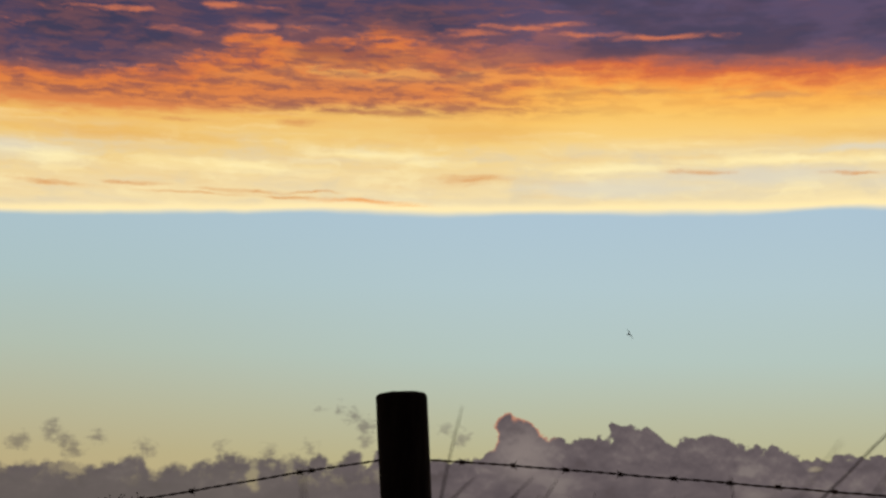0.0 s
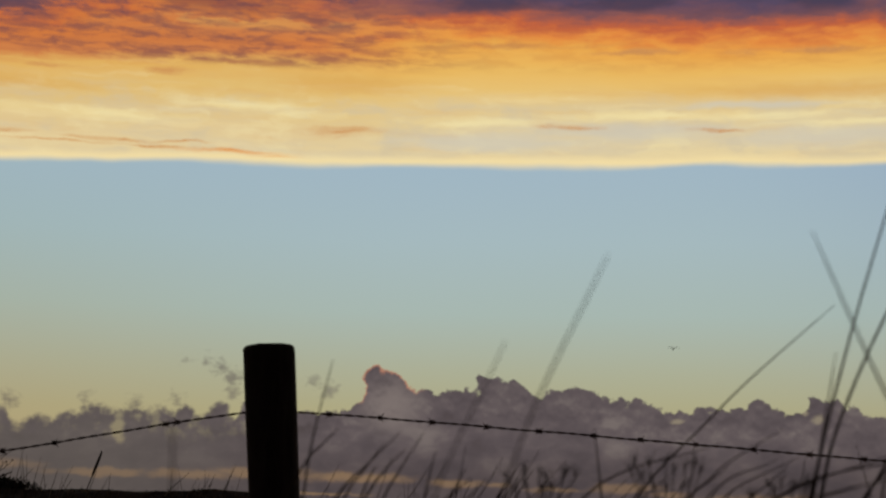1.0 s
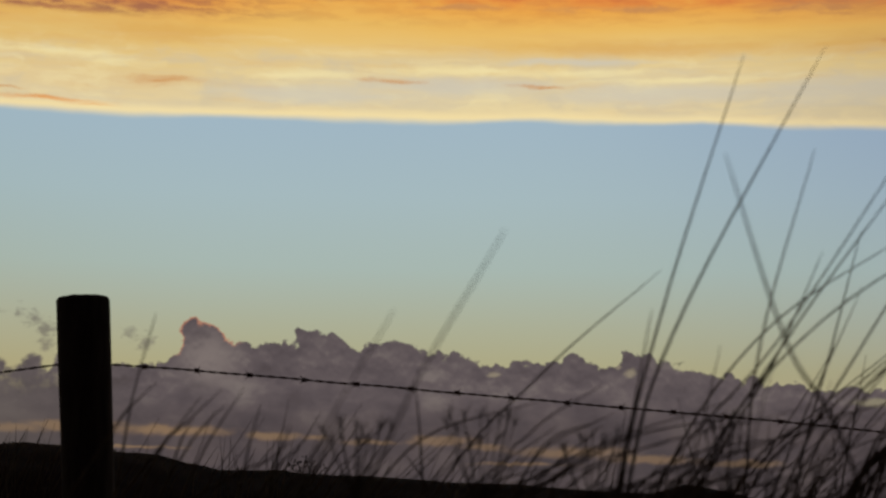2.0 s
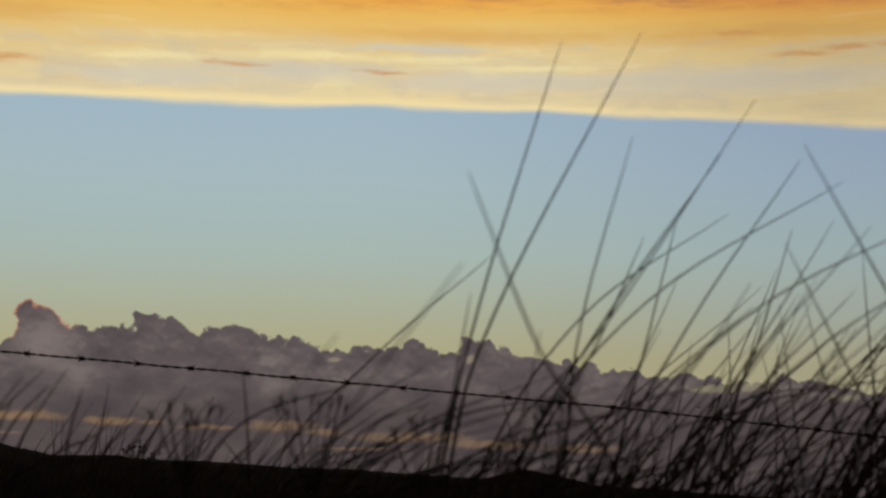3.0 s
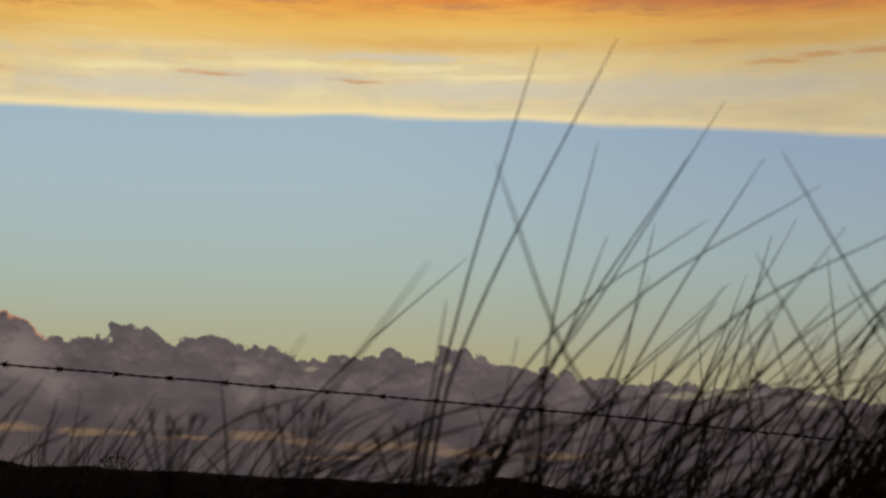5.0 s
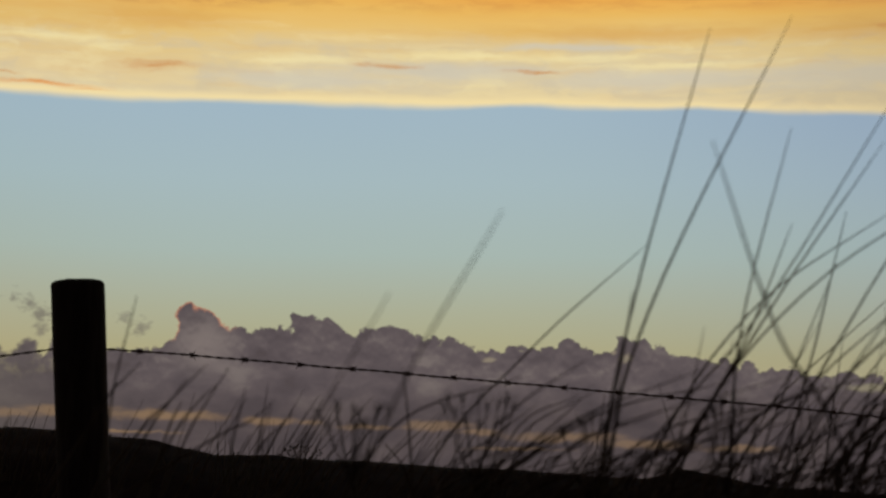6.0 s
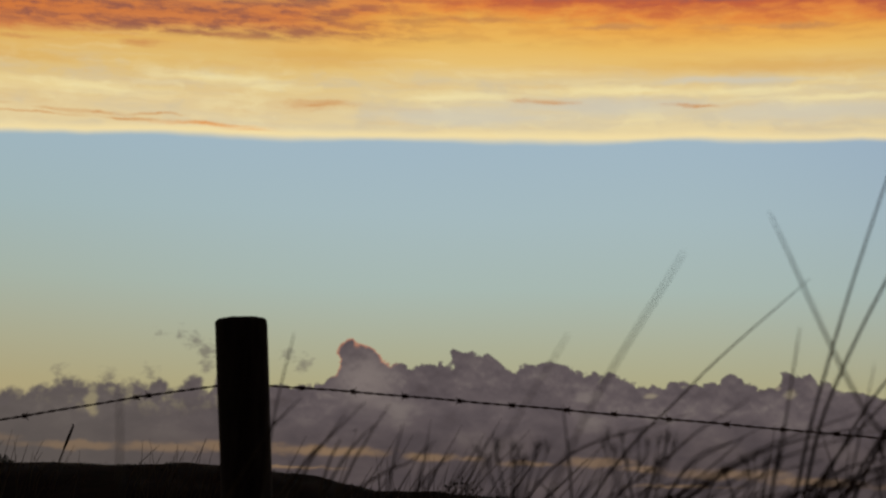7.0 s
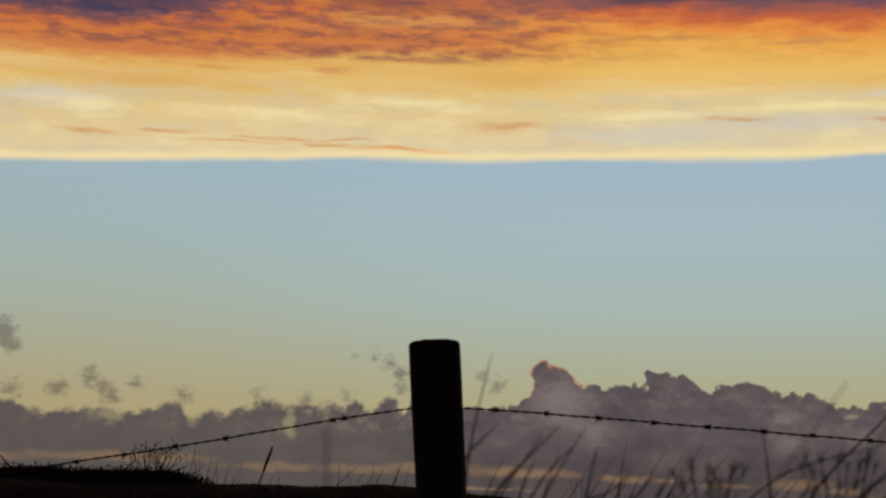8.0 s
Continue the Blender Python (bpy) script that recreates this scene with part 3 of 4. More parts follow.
def build_wire():
    wire = new("barbed_wire")
    wire.location = wire_at(-0.555)
    o = wire.location.copy()
    xs = np.arange(-2.2, 3.2, 0.0035)
    for phase in (0, math.pi):
        bm = bmesh.new()
        pts = []
        for x in xs:
            a = x * 2 * math.pi / 0.048 + phase
            slack = 0.0012 * noise.noise((x * 9, 0, 0))
            pts.append(wire_at(x) - o + Vector((0, 0.0011 * math.cos(a), 0.0012 * math.sin(a) + slack)))
        tube(bm, pts, lambda k: 0.00135, 5)
        smooth(part("strand", bm, WIRE, wire))
    kinds = []
    for v in range(3):
        bm = bmesh.new()
        pts = [Vector((-0.004 + 0.008 * i / 18, 0.0042 * math.cos(i * 0.9), 0.0042 * math.sin(i * 0.9))) for i in range(19)]
        tube(bm, pts, lambda k: 0.0013, 5)
        for side in range(4):
            a = side * math.pi / 2 + 0.5 + v * 0.7
            x0 = -0.004 if side % 2 else 0.004
            s = Vector((x0, 0.003 * math.cos(a), 0.003 * math.sin(a)))
            e = s + Vector(((-1 if side % 2 else 1) * 0.004, 0.0068 * math.cos(a), 0.0068 * math.sin(a)))
            tube(bm, [s, (s + e) / 2, e], lambda k: 0.0013 - 0.0009 * k, 5)
        me = bpy.data.meshes.new("barb")
        bm.to_mesh(me)
        bm.free()
        me.materials.append(WIRE)
        kinds.append(me)
    for i, x in enumerate(BARBS_X):
        barb = new("barb", kinds[i % 3])
        barb.parent = wire
        barb.location = wire_at(x) - o
        barb.rotation_euler = (i * 1.3, 0, 0.06)
    return tagged(wire, "rusty twisted barbed wire stretched past the post", "barbed wire")


build_post()
build_wire()

# ---- grass ----
SWAYS = []  # (part, resting place, [(seconds, degrees of lean)])
GUST = ((0.0, 0.2), (1.0, 0.3), (1.5, 1.6), (2.2, 1.0), (2.8, 0.4), (3.5, 0.0), (4.2, -0.2), (5.5, -0.9), (6.5, -1.2), (7.0, -0.9), (8.0, -0.3))


def wind(lively):
    """Lean over time: the shared gusts and a quiver of the blade's own, at rest at 3.5 s."""
    period, start = random.uniform(0.8, 1.5), random.uniform(0, 6.28)
    own = lambda t: 0.55 * math.sin(6.283 * t / period + start)
    return [(t, lively * (float(np.interp(t, *zip(*GUST))) + own(t) - own(3.5))) for t in [0.25 * i for i in range(33)]]


def blade_mesh(through_points, width):
    """A tapering round-rolled grass leaf through the points, the first of them its foot."""
    p = [2 * through_points[0] - through_points[1]] + through_points + [2 * through_points[-1] - through_points[-2]]
    pts = []
    for i in range(1, len(p) - 2):
        for s in range(7):
            k = s / 7
            a, b, c, d = p[i - 1:i + 3]
            pts.append(0.5 * (2 * b + (c - a) * k + (2 * a - 5 * b + 4 * c - d) * k * k + (3 * b - a - 3 * c + d) * k ** 3))
    pts.append(through_points[-1])
    foot = through_points[0]
    bm = bmesh.new()
    tube(bm, [q - foot for q in pts], lambda k: width * (1 - k) ** 0.6 + 0.0003, 5)
    return bm


def add_blade(tussock, points, width=0.0014, own=None, lively=1.0):
    foot = points[0]
    ob = smooth(part("blade", blade_mesh(points, width), BLADE, tussock))
    home = foot - tussock.location
    ob.location = home
    SWAYS.append((ob, home, own or wind(lively)))
    return ob


HERO_NEAR = [
    (1.50, 0.229, -0.008, 0.267, 0.170, 0.346, 0.428),
    (1.50, 0.235, -0.008, 0.280, 0.159, 0.425, 0.440),
    (1.15, 0.331, -0.006, 0.270, 0.103, 0.219, 0.237),
    (1.55, 0.255, -0.008, 0.390, 0.162, 0.544, 0.397),
    (1.60, 0.311, -0.008, 0.408, 0.162, 0.536, 0.342),
    (1.50, 0.343, -0.007, 0.359, 0.151, 0.410, 0.337),
    (1.60, 0.399, -0.008, 0.491, 0.170, 0.610, 0.346),
    (1.60, 0.300, -0.008, 0.450, 0.186, 0.666, 0.322),
    (1.30, 0.677, -0.003, 0.576, 0.171, 0.507, 0.291),
    (1.40, 0.630, -0.004, 0.584, 0.096, 0.519, 0.220),
    (1.50, 0.378, -0.007, 0.523, 0.161, 0.736, 0.273),
    (1.50, 0.449, -0.007, 0.574, 0.135, 0.735, 0.242),
]
HERO_FAR = [
    (1.80, 0.070, -0.011, 0.194, 0.140, 0.330, 0.262),
    (1.70, 0.294, -0.009, 0.414, 0.177, 0.581, 0.295),
    (1.70, 0.544, -0.007, 0.605, 0.151, 0.650, 0.285),
    (1.70, 0.445, -0.008, 0.492, 0.173, 0.524, 0.292),
    (1.60, 0.311, -0.008, 0.391, 0.144, 0.441, 0.260),
    (1.60, 0.632, -0.006, 0.684, 0.110, 0.782, 0.243),
    (1.60, 0.460, -0.007, 0.568, 0.096, 0.680, 0.204),
    (1.70, 0.378, -0.008, 0.470, 0.100, 0.591, 0.204),
    (1.50, 0.493, -0.006, 0.591, 0.102, 0.698, 0.204),
    (1.50, 0.116, -0.009, 0.155, 0.063, 0.222, 0.109),
    (1.40, 0.215, -0.008, 0.231, 0.079, 0.247, 0.168),
    (1.70, 0.697, -0.006, 0.759, 0.124, 0.863, 0.246),
]
# leaning of the three boldest blades, in degrees
SWAY_TALL = [(0, 0.4), (0.7, 0.6), (1.0, 0.4), (1.5, 1.3), (2.1, 0.8), (2.8, 0.4), (3.2, -0.5), (3.5, 0), (4.0, 1.7), (4.3, 1.2), (5.0, -0.4), (5.5, -1.5), (6.0, -1.3), (6.5, -1.3), (7.0, 1.8), (7.4, 0.6), (8, 0.2)]
SWAY_CROSS = [(0, 4.5), (0.5, 1.0), (1.0, -2.5), (1.2, 1.6), (1.5, 4.8), (1.7, 5.2), (2.2, 2.0), (2.8, 0.6), (3.2, -3.6), (3.5, 0), (4.0, -3.6), (4.3, -1.5), (4.7, 1.0), (5.3, 0.4),
              (5.5, -2.4), (5.75, 2.0), (6.1, 2.6), (6.5, -5.0), (6.75, 0.0), (7.0, -3.6), (7.5, 0.5), (8, -1.0)]
SWAY_THIN = [(0, -0.5), (1.0, -0.9), (1.5, -0.9), (2.2, 0.6), (2.8, 0.2), (3.5, 0), (4.2, -0.4), (5.5, -0.6), (6.0, -0.9), (6.5, -1.1), (7, -0.9), (8, -0.6)]
OWN_SWAY = {0: SWAY_TALL, 1: SWAY_TALL, 2: SWAY_CROSS, 12: SWAY_THIN}


def down_to_ground(x, z, mx, mz, y):
    """Carry the foot on from the lowest seen place, along the blade, to the ground."""
    slope = max(-0.8, min(0.8, (x - mx) / (z - mz)))
    foot = Vector((x, y, EYE + z))
    foot.x -= slope * foot.z * 0.7
    foot.z = ground_height(foot.x, y) - 0.01
    return foot


def tussock_at(x, y, label, spread=0.09, tufts=60):
    t = new("grass_tussock")
    t.location = (x, y, ground_height(x, y))
    tagged(t, label, "grass", group="grass tussocks")
    bm = bmesh.new()
    for i in range(tufts):
        a, q = random.uniform(0, 6.28), spread * random.random()
        s = Vector((q * math.cos(a), q * math.sin(a), -0.01))
        e = s + Vector((random.uniform(-0.05, 0.09), random.uniform(-0.05, 0.05), random.uniform(0.08, 0.22)))
        tube(bm, [s, (s + e) / 2 + Vector((0, 0, 0.01)), e], lambda k: 0.0016 * (1 - k) + 0.0003, 4)
    tagged(part("root_clump", bm, BLADE, t), "dense dead leaf sheaths at the base", kind="stuff")
    return t


def build_tussocks():
    tall = "tall dry marram grass tussock swaying in the wind"
    made = [tussock_at(x, y, tall) for x, y in ((0.05, 1.6), (0.24, 1.55), (0.42, 1.65), (0.58, 1.55), (0.72, 1.6), (0.86, 1.75), (1.0, 1.9))]
    for i, (y, bx, bz, mx, mz, tx, tz) in enumerate(HERO_NEAR + HERO_FAR):
        foot = down_to_ground(bx, bz, mx, mz, y)
        t = min(made, key=lambda o: abs(o.location.x - foot.x))
        add_blade(t, [foot, Vector((bx, y, EYE + bz)), Vector((mx, y, EYE + mz)), Vector((tx, y, EYE + tz))],
                  (0.0019, 0.0021, 0.0016)[i] if i < 3 else random.uniform(0.0013, 0.0018), OWN_SWAY.get(i), 0.8)
    for i in range(330):
        x = -0.10 + 1.2 * random.random() ** 0.75
        y = random.uniform(1.15, 2.3)
        rise = random.uniform(0.42, 0.58) + 0.24 * random.random() ** 2 * max(0, min(1, (x + 0.1) / 0.5))
        if x < 0.22:
            rise = random.uniform(0.40, 0.54)
        lean = rise * max(0.08 if x < 0.45 else -0.2, random.gauss(0.5, 0.26))
        sow(made, x, y, rise, lean, random.uniform(0.0010, 0.0019))
    # lower, coarser growth: arching leaves to the west, a dark thicket to the east
    for i in range(62):
        x = random.gauss(0.02, 0.08)
        rise = random.uniform(0.42, 0.55)
        sow(made, x, random.uniform(1.2, 1.8), rise, rise * random.gauss(0.55, 0.18), random.uniform(0.0013, 0.0022), arch=True)
    for i in range(40):
        x = random.uniform(0.12, 0.4)
        rise = random.uniform(0.40, 0.5)
        sow(made, x, random.uniform(1.3, 1.8), rise, rise * random.gauss(0.6, 0.2), random.uniform(0.0013, 0.002), arch=True)
    for i in range(260):
        x = 0.40 + 0.8 * random.random() ** 0.6
        rise = random.uniform(0.42, 0.60) + 0.24 * max(0, x - 0.5)
        sow(made, x, random.uniform(1.3, 2.1), rise, rise * random.gauss(0.45, 0.32), random.uniform(0.0014, 0.0026))
    # nearer leaves, softer to the eye
    for i in range(75):
        y = random.uniform(0.95, 1.3)
        a = random.uniform(4, 27)
        x = y * math.tan(radians(a))
        rise = random.uniform(0.40, 0.47) + 0.16 * random.random() ** 2 * min(1, max(0, (a - 10) / 6))
        sow(made, x - 0.1, y, rise, rise * random.gauss(0.5, 0.2), random.uniform(0.0009, 0.0015), arch=rise < 0.46 and random.random() < 0.4)
    for i in range(110):
        y = random.uniform(1.3, 1.9)
        x = y * math.tan(radians(6 + 21 * random.random() ** 0.8))
        rise = random.uniform(0.40, 0.5) + 0.1 * random.random() ** 2
        sow(made, x - 0.12, y, rise, rise * random.gauss(0.55, 0.22), random.uniform(0.0013, 0.0022), arch=random.random() < 0.5)
    # a few taller leaves rising out of the thicket
    for i in range(18):
        rise = random.uniform(0.54, 0.70)
        sow(made, random.uniform(0.2, 0.55), random.uniform(1.35, 1.7), rise, rise * random.gauss(0.42, 0.12), random.uniform(0.0012, 0.0017))
    # upright bunches and dense leaning sheaves
    for cx, count, slope in ((0.235, 12, 0.16), (0.35, 9, 0.12), (0.42, 9, 0.2), (0.50, 34, 0.55), (0.60, 34, 0.5), (0.72, 26, 0.5)):
        for i in range(count):
            rise = random.uniform(0.44, 0.53) if cx < 0.45 else random.uniform(0.44, 0.70)
            sow(made, random.gauss(cx, 0.024 if cx < 0.5 else 0.045), random.uniform(1.45, 1.7), rise, rise * random.gauss(slope, 0.1), random.uniform(0.0015, 0.0027))


def sow(made, x, y, rise, lean, width, arch=False):
    """One more blade, with the nearest tussock; an arched one bows over at its tip."""
    t = min(made, key=lambda o: abs(o.location.x - x))
    foot = Vector((x, y, ground_height(x, y) - 0.01))
    curl = random.uniform(0.16, 0.26) if arch else random.uniform(0.26, 0.48)
    mid = foot + Vector((lean * curl, random.uniform(-0.03, 0.03), rise * random.uniform(0.54, 0.66)))
    stops = [foot, mid]
    if arch:
        stops.append(foot + Vector((lean * random.uniform(0.5, 0.6), random.uniform(-0.04, 0.04), rise * random.uniform(0.84, 0.92))))
    add_blade(t, stops + [foot + Vector((lean, random.uniform(-0.08, 0.08), rise))], width)


# the longer leaves that stand beside the post: distance, then low, middle and tip across and up
BESIDE_POST = [
    (1.60, -0.231, 0.047, -0.223, 0.105, -0.206, 0.179),
    (1.60, -0.206, 0.046, -0.177, 0.078, -0.143, 0.113),
    (1.60, -0.195, 0.042, -0.178, 0.068, -0.155, 0.100),
    (1.60, -0.172, 0.039, -0.149, 0.073, -0.130, 0.092),
    (1.60, -0.159, 0.036, -0.141, 0.071, -0.117, 0.110),
    (1.60, -0.178, 0.038, -0.168, 0.065, -0.162, 0.076),
    (1.60, -0.115, 0.029, -0.109, 0.063, -0.102, 0.092),
    (1.60, -0.134, 0.032, -0.099, 0.049, -0.072, 0.071),
    (1.60, -0.089, 0.028, -0.070, 0.050, -0.054, 0.067),
    (1.60, -0.237, 0.071, -0.219, 0.094, -0.200, 0.113),
    (1.60, 0.057, 0.028, 0.053, 0.075, 0.048, 0.115)]


def build_thin_grass():
    """Sparse, finer grass before the post and along the crest."""
    fine_label = "sparse thin dry grass leaning in the wind"
    for cx, cy, count, wide, low, high in ((-0.32, 2.2, 10, 0.08, 0.45, 0.53), (-0.23, 2.2, 26, 0.07, 0.44, 0.53), (-0.06, 2.3, 9, 0.16, 0.43, 0.51), (0.10, 2.3, 10, 0.14, 0.44, 0.52),
                                           (-0.66, 2.6, 10, 0.16, 0.45, 0.53), (-1.05, 3.0, 12, 0.3, 0.42, 0.5), (-0.95, 4.6, 12, 0.25, 0.53, 0.61), (-1.5, 4.7, 12, 0.35, 0.54, 0.62), (-0.3, 4.9, 16, 0.4, 0.46, 0.56)):
        t = tussock_at(cx, cy, fine_label, wide * 0.6, 24)
        for i in range(count):
            x, y = random.gauss(cx, wide * 0.5), cy + random.uniform(-0.2, 0.3)
            foot = Vector((x, y, ground_height(x, y) - 0.01))
            rise = EYE - 0.4 + random.uniform(low, high) - foot.z
            lean = rise * random.gauss(0.36, 0.14)
            mid = foot + Vector((lean * random.uniform(0.25, 0.42), 0, rise * 0.56))
            add_blade(t, [foot, mid, foot + Vector((lean, random.uniform(-0.05, 0.05), rise))], random.uniform(0.0011, 0.0018), lively=0.8)
        if cy == 2.2 or cx == 0.10:
            near = [r for r in BESIDE_POST if (r[1] < -0.195) == (cx == -0.32) and (r[1] > 0) == (cx == 0.10)]
            for y, bx, bz, mx, mz, tx, tz in near:
                low = Vector((bx, y, EYE + bz))
                foot = Vector((bx - 0.85 * (mx - bx) / (mz - bz) * (EYE + bz), y, 0))
                foot.z = ground_height(foot.x, y) - 0.01
                add_blade(t, [foot, foot.lerp(low, 0.4), foot.lerp(low, 0.75), low, Vector((mx, y, EYE + mz)), Vector((tx, y, EYE + tz))], 0.0017, lively=0.5)


def build_near_blade():
    """Leaves close before the lens, far out of focus."""
    y = 0.92
    stalk = new("grass_tussock")
    stalk.location = (0.0, y, ground_height(0.0, y))
    tagged(stalk, "few dry grass leaves close to the lens, blurred", "grass", group="grass tussocks")
    foot = Vector((-0.079, y, ground_height(-0.079, y) - 0.01))
    tip = Vector((0.092, y, EYE + 0.152))
    at = [(0, 10), (0.2, 5.1), (0.45, 8.0), (0.7, 6.0), (1.0, 2.3), (1.2, 1.8), (1.5, 6.3), (2.1, 5.0), (2.8, 5.9), (3.1, 11.0), (3.4, 6.7), (3.65, 13.0), (3.9, 6.83), (4.0, 5.1), (4.2, 11.0), (4.8, 10.0), (5.3, 8.2), (5.6, 10.0),
          (6.1, 4.4), (6.5, 4.8), (6.7, 1.4), (7.0, 5.8), (7.5, 5.6), (7.7, 5.3), (8.0, 9.0)]
    length = tip.z - foot.z
    own = [(t, math.degrees((y * math.tan(radians(a)) - tip.x) / length)) for t, a in at]
    add_blade(stalk, [foot, Vector((-0.018, y, EYE - 0.1)), Vector((0.029, y, EYE + 0.04)), tip], 0.0010, own)
    # a shorter leaf beside it, and one apart to the west
    foot = Vector((-0.112, y + 0.05, ground_height(-0.112, y + 0.05) - 0.01))
    add_blade(stalk, [foot, Vector((-0.065, y + 0.05, EYE - 0.12)), Vector((-0.024, y + 0.05, EYE + 0.013)), Vector((0.029, y + 0.05, EYE + 0.11))], 0.0007, own)
    foot = Vector((-0.20, 0.85, ground_height(-0.20, 0.85) - 0.01))
    add_blade(stalk, [foot, Vector((-0.196, 0.85, EYE - 0.1)), Vector((-0.198, 0.85, EYE + 0.03)), Vector((-0.2, 0.85, EYE + 0.064))], 0.0006, lively=0.6)


build_tussocks()
build_thin_grass()
build_near_blade()

# ---- wild plants ----


def umbel_plant(name, base, top, fork_z, spread, stalks, label, thick, tuft):
    """A dead plant whose stem fans out into straight stalks, each ending in an open brush of bristles."""
    plant = new(name)
    plant.location = base
    h = top - base.z
    fork = Vector((0.002, 0, fork_z - base.z))
    fan = h - fork.z
    bm = bmesh.new()
    tube(bm, [Vector((0, 0, -0.02)), Vector((0.003, 0.002, fork.z * 0.5)), fork], lambda k: thick * (1.5 - 0.3 * k), 6)
    part("stem", bm, STALK, plant)
    for i in range(stalks):
        k = (i + 0.5) / stalks * 2 - 1
        long = random.uniform(0.62, 1.0) * (1 - tuft)
        e = fork + Vector((spread * (k + random.uniform(-0.2, 0.2)), random.uniform(-0.5, 0.5) * spread, fan * long))
        s = fork + Vector((0.1 * spread * k, 0, -random.uniform(0, 0.2) * fan))
        m = s.lerp(e, 0.5) + Vector((0.08 * spread * k, 0, 0))
        bm = bmesh.new()
        tube(bm, [s, s.lerp(m, 0.5), m, e], lambda q: thick * (0.95 - 0.3 * q), 5)
        stalk = part("stalk", bm, STALK, plant)
        bm = bmesh.new()
        way = (e - m).normalized()
        # a small dark knob, then bristles that open upwards from it
        tube(bm, [e - way * fan * 0.03, e, e + way * fan * 0.035], lambda q: thick * (0.7 + 0.7 * math.sin(math.pi * q)), 6)
        for j in range(11):
            out = Vector((random.uniform(-0.75, 0.75), random.uniform(-0.75, 0.75), 0))
            d = (way + out).normalized() * random.uniform(0.55, 1.0) * fan * tuft
            r = e + way * fan * random.uniform(-0.02, 0.03)
            tube(bm, [r, r + d * 0.5 - out * 0.05 * fan * tuft, r + d], lambda q: thick * (0.36 - 0.26 * q), 4)
        part("tuft", bm, STALK, stalk, "dry brush-like seed tuft")
    return tagged(plant, label, "plant")


def on_ray(a, e, dist):
    """The place at so many degrees to the right and up, at that distance ahead."""
    return Vector((dist * math.tan(radians(a)), dist, EYE + dist * math.tan(radians(e)) / math.cos(radians(a))))


def grow(name, a, e_low, e_top, dist, spread, stalks, label, thick, tuft):
    top = on_ray(a, e_top, dist)
    base = Vector((top.x, dist, ground_height(top.x, dist)))
    return umbel_plant(name, base, top.z, max(base.z + 0.01, on_ray(a, e_low, dist).z), spread, stalks, label, thick, tuft)


DEAD_UMBEL = "dead brown plant with upright brush-like seed tufts"
grow("dead_plant", -0.1, 0.4, 3.15, 1.5, 0.028, 15, DEAD_UMBEL, 0.0007, 0.2)
grow("dead_plant", 4.2, 0.2, 3.6, 1.5, 0.034, 13, DEAD_UMBEL, 0.0007, 0.2)
grow("dead_plant", 8.0, 0.2, 3.0, 1.5, 0.028, 10, DEAD_UMBEL, 0.0007, 0.2)
grow("dead_plant", 12.6, 0.4, 3.5, 1.5, 0.02, 9, DEAD_UMBEL, 0.0008, 0.2)


def build_twig_bush(a, e_top, dist):
    """A dead plant that forks three times into fine curled twigs with small seed knobs."""
    top = on_ray(a, e_top, dist)
    base = Vector((top.x, dist, ground_height(top.x, dist)))
    bush = new("dead_plant")
    bush.location = base
    tagged(bush, "bare twiggy dead plant on the dune crest", "plant")
    tall = top.z - base.z

    def fork(bm, at, way, long, thick, depth):
        bend = Vector((random.uniform(-0.4, 0.4), random.uniform(-0.4, 0.4), random.uniform(-0.1, 0.25)))
        mid = at + way * long * 0.5
        end = mid + (way + bend).normalized() * long * 0.5
        tube(bm, [at, mid, end], lambda k: thick * (1 - 0.35 * k), 4)
        if depth == 0:
            drop = end + Vector((random.uniform(-0.006, 0.006), 0, -0.003))
            tube(bm, [end, (end + drop) / 2 + Vector((0, 0, 0.003)), drop], lambda k: thick * (1 + 1.4 * k), 5)
            return
        for side in (-1, 1):
            turn = Vector((side * random.uniform(0.25, 0.75), random.uniform(-0.5, 0.5), random.uniform(-0.15, 0.3)))
            fork(bm, end if side > 0 else mid.lerp(end, 0.6), (way + bend * 0.6 + turn).normalized(), long * random.uniform(0.6, 0.8), thick * 0.7, depth - 1)

    for i in range(7):
        bm = bmesh.new()
        lean = -0.65 + 1.3 * i / 6 + random.uniform(-0.12, 0.12)
        fork(bm, Vector((lean * 0.03, random.uniform(-0.02, 0.02), -0.01)), Vector((lean, random.uniform(-0.3, 0.3), 1)).normalized(),
             tall * random.uniform(0.34, 0.44), 0.0027, 3)
        part("stem", bm, STALK, bush)


build_twig_bush(-18.97, 3.35, 5.4)
# ---- crest ----


def leaf(bm, at, size, way=None):
    """A small folded leaf."""
    d = way or Vector((random.uniform(-1, 1), random.uniform(-1, 1), random.uniform(-0.2, 1))).normalized()
    w = d.cross(Vector((random.uniform(-1, 1), random.uniform(-1, 1), random.uniform(-1, 1)))).normalized() * size * 0.3
    n = d.cross(w).normalized() * size * 0.12
    v = [bm.verts.new(q) for q in (at, at + d * size * 0.5 + w, at + d * size, at + d * size * 0.5 - w, at + d * size * 0.5 + n)]
    for a, b in ((0, 1), (1, 2), (2, 3), (3, 0)):
        bm.faces.new((v[a], v[b], v[4]))


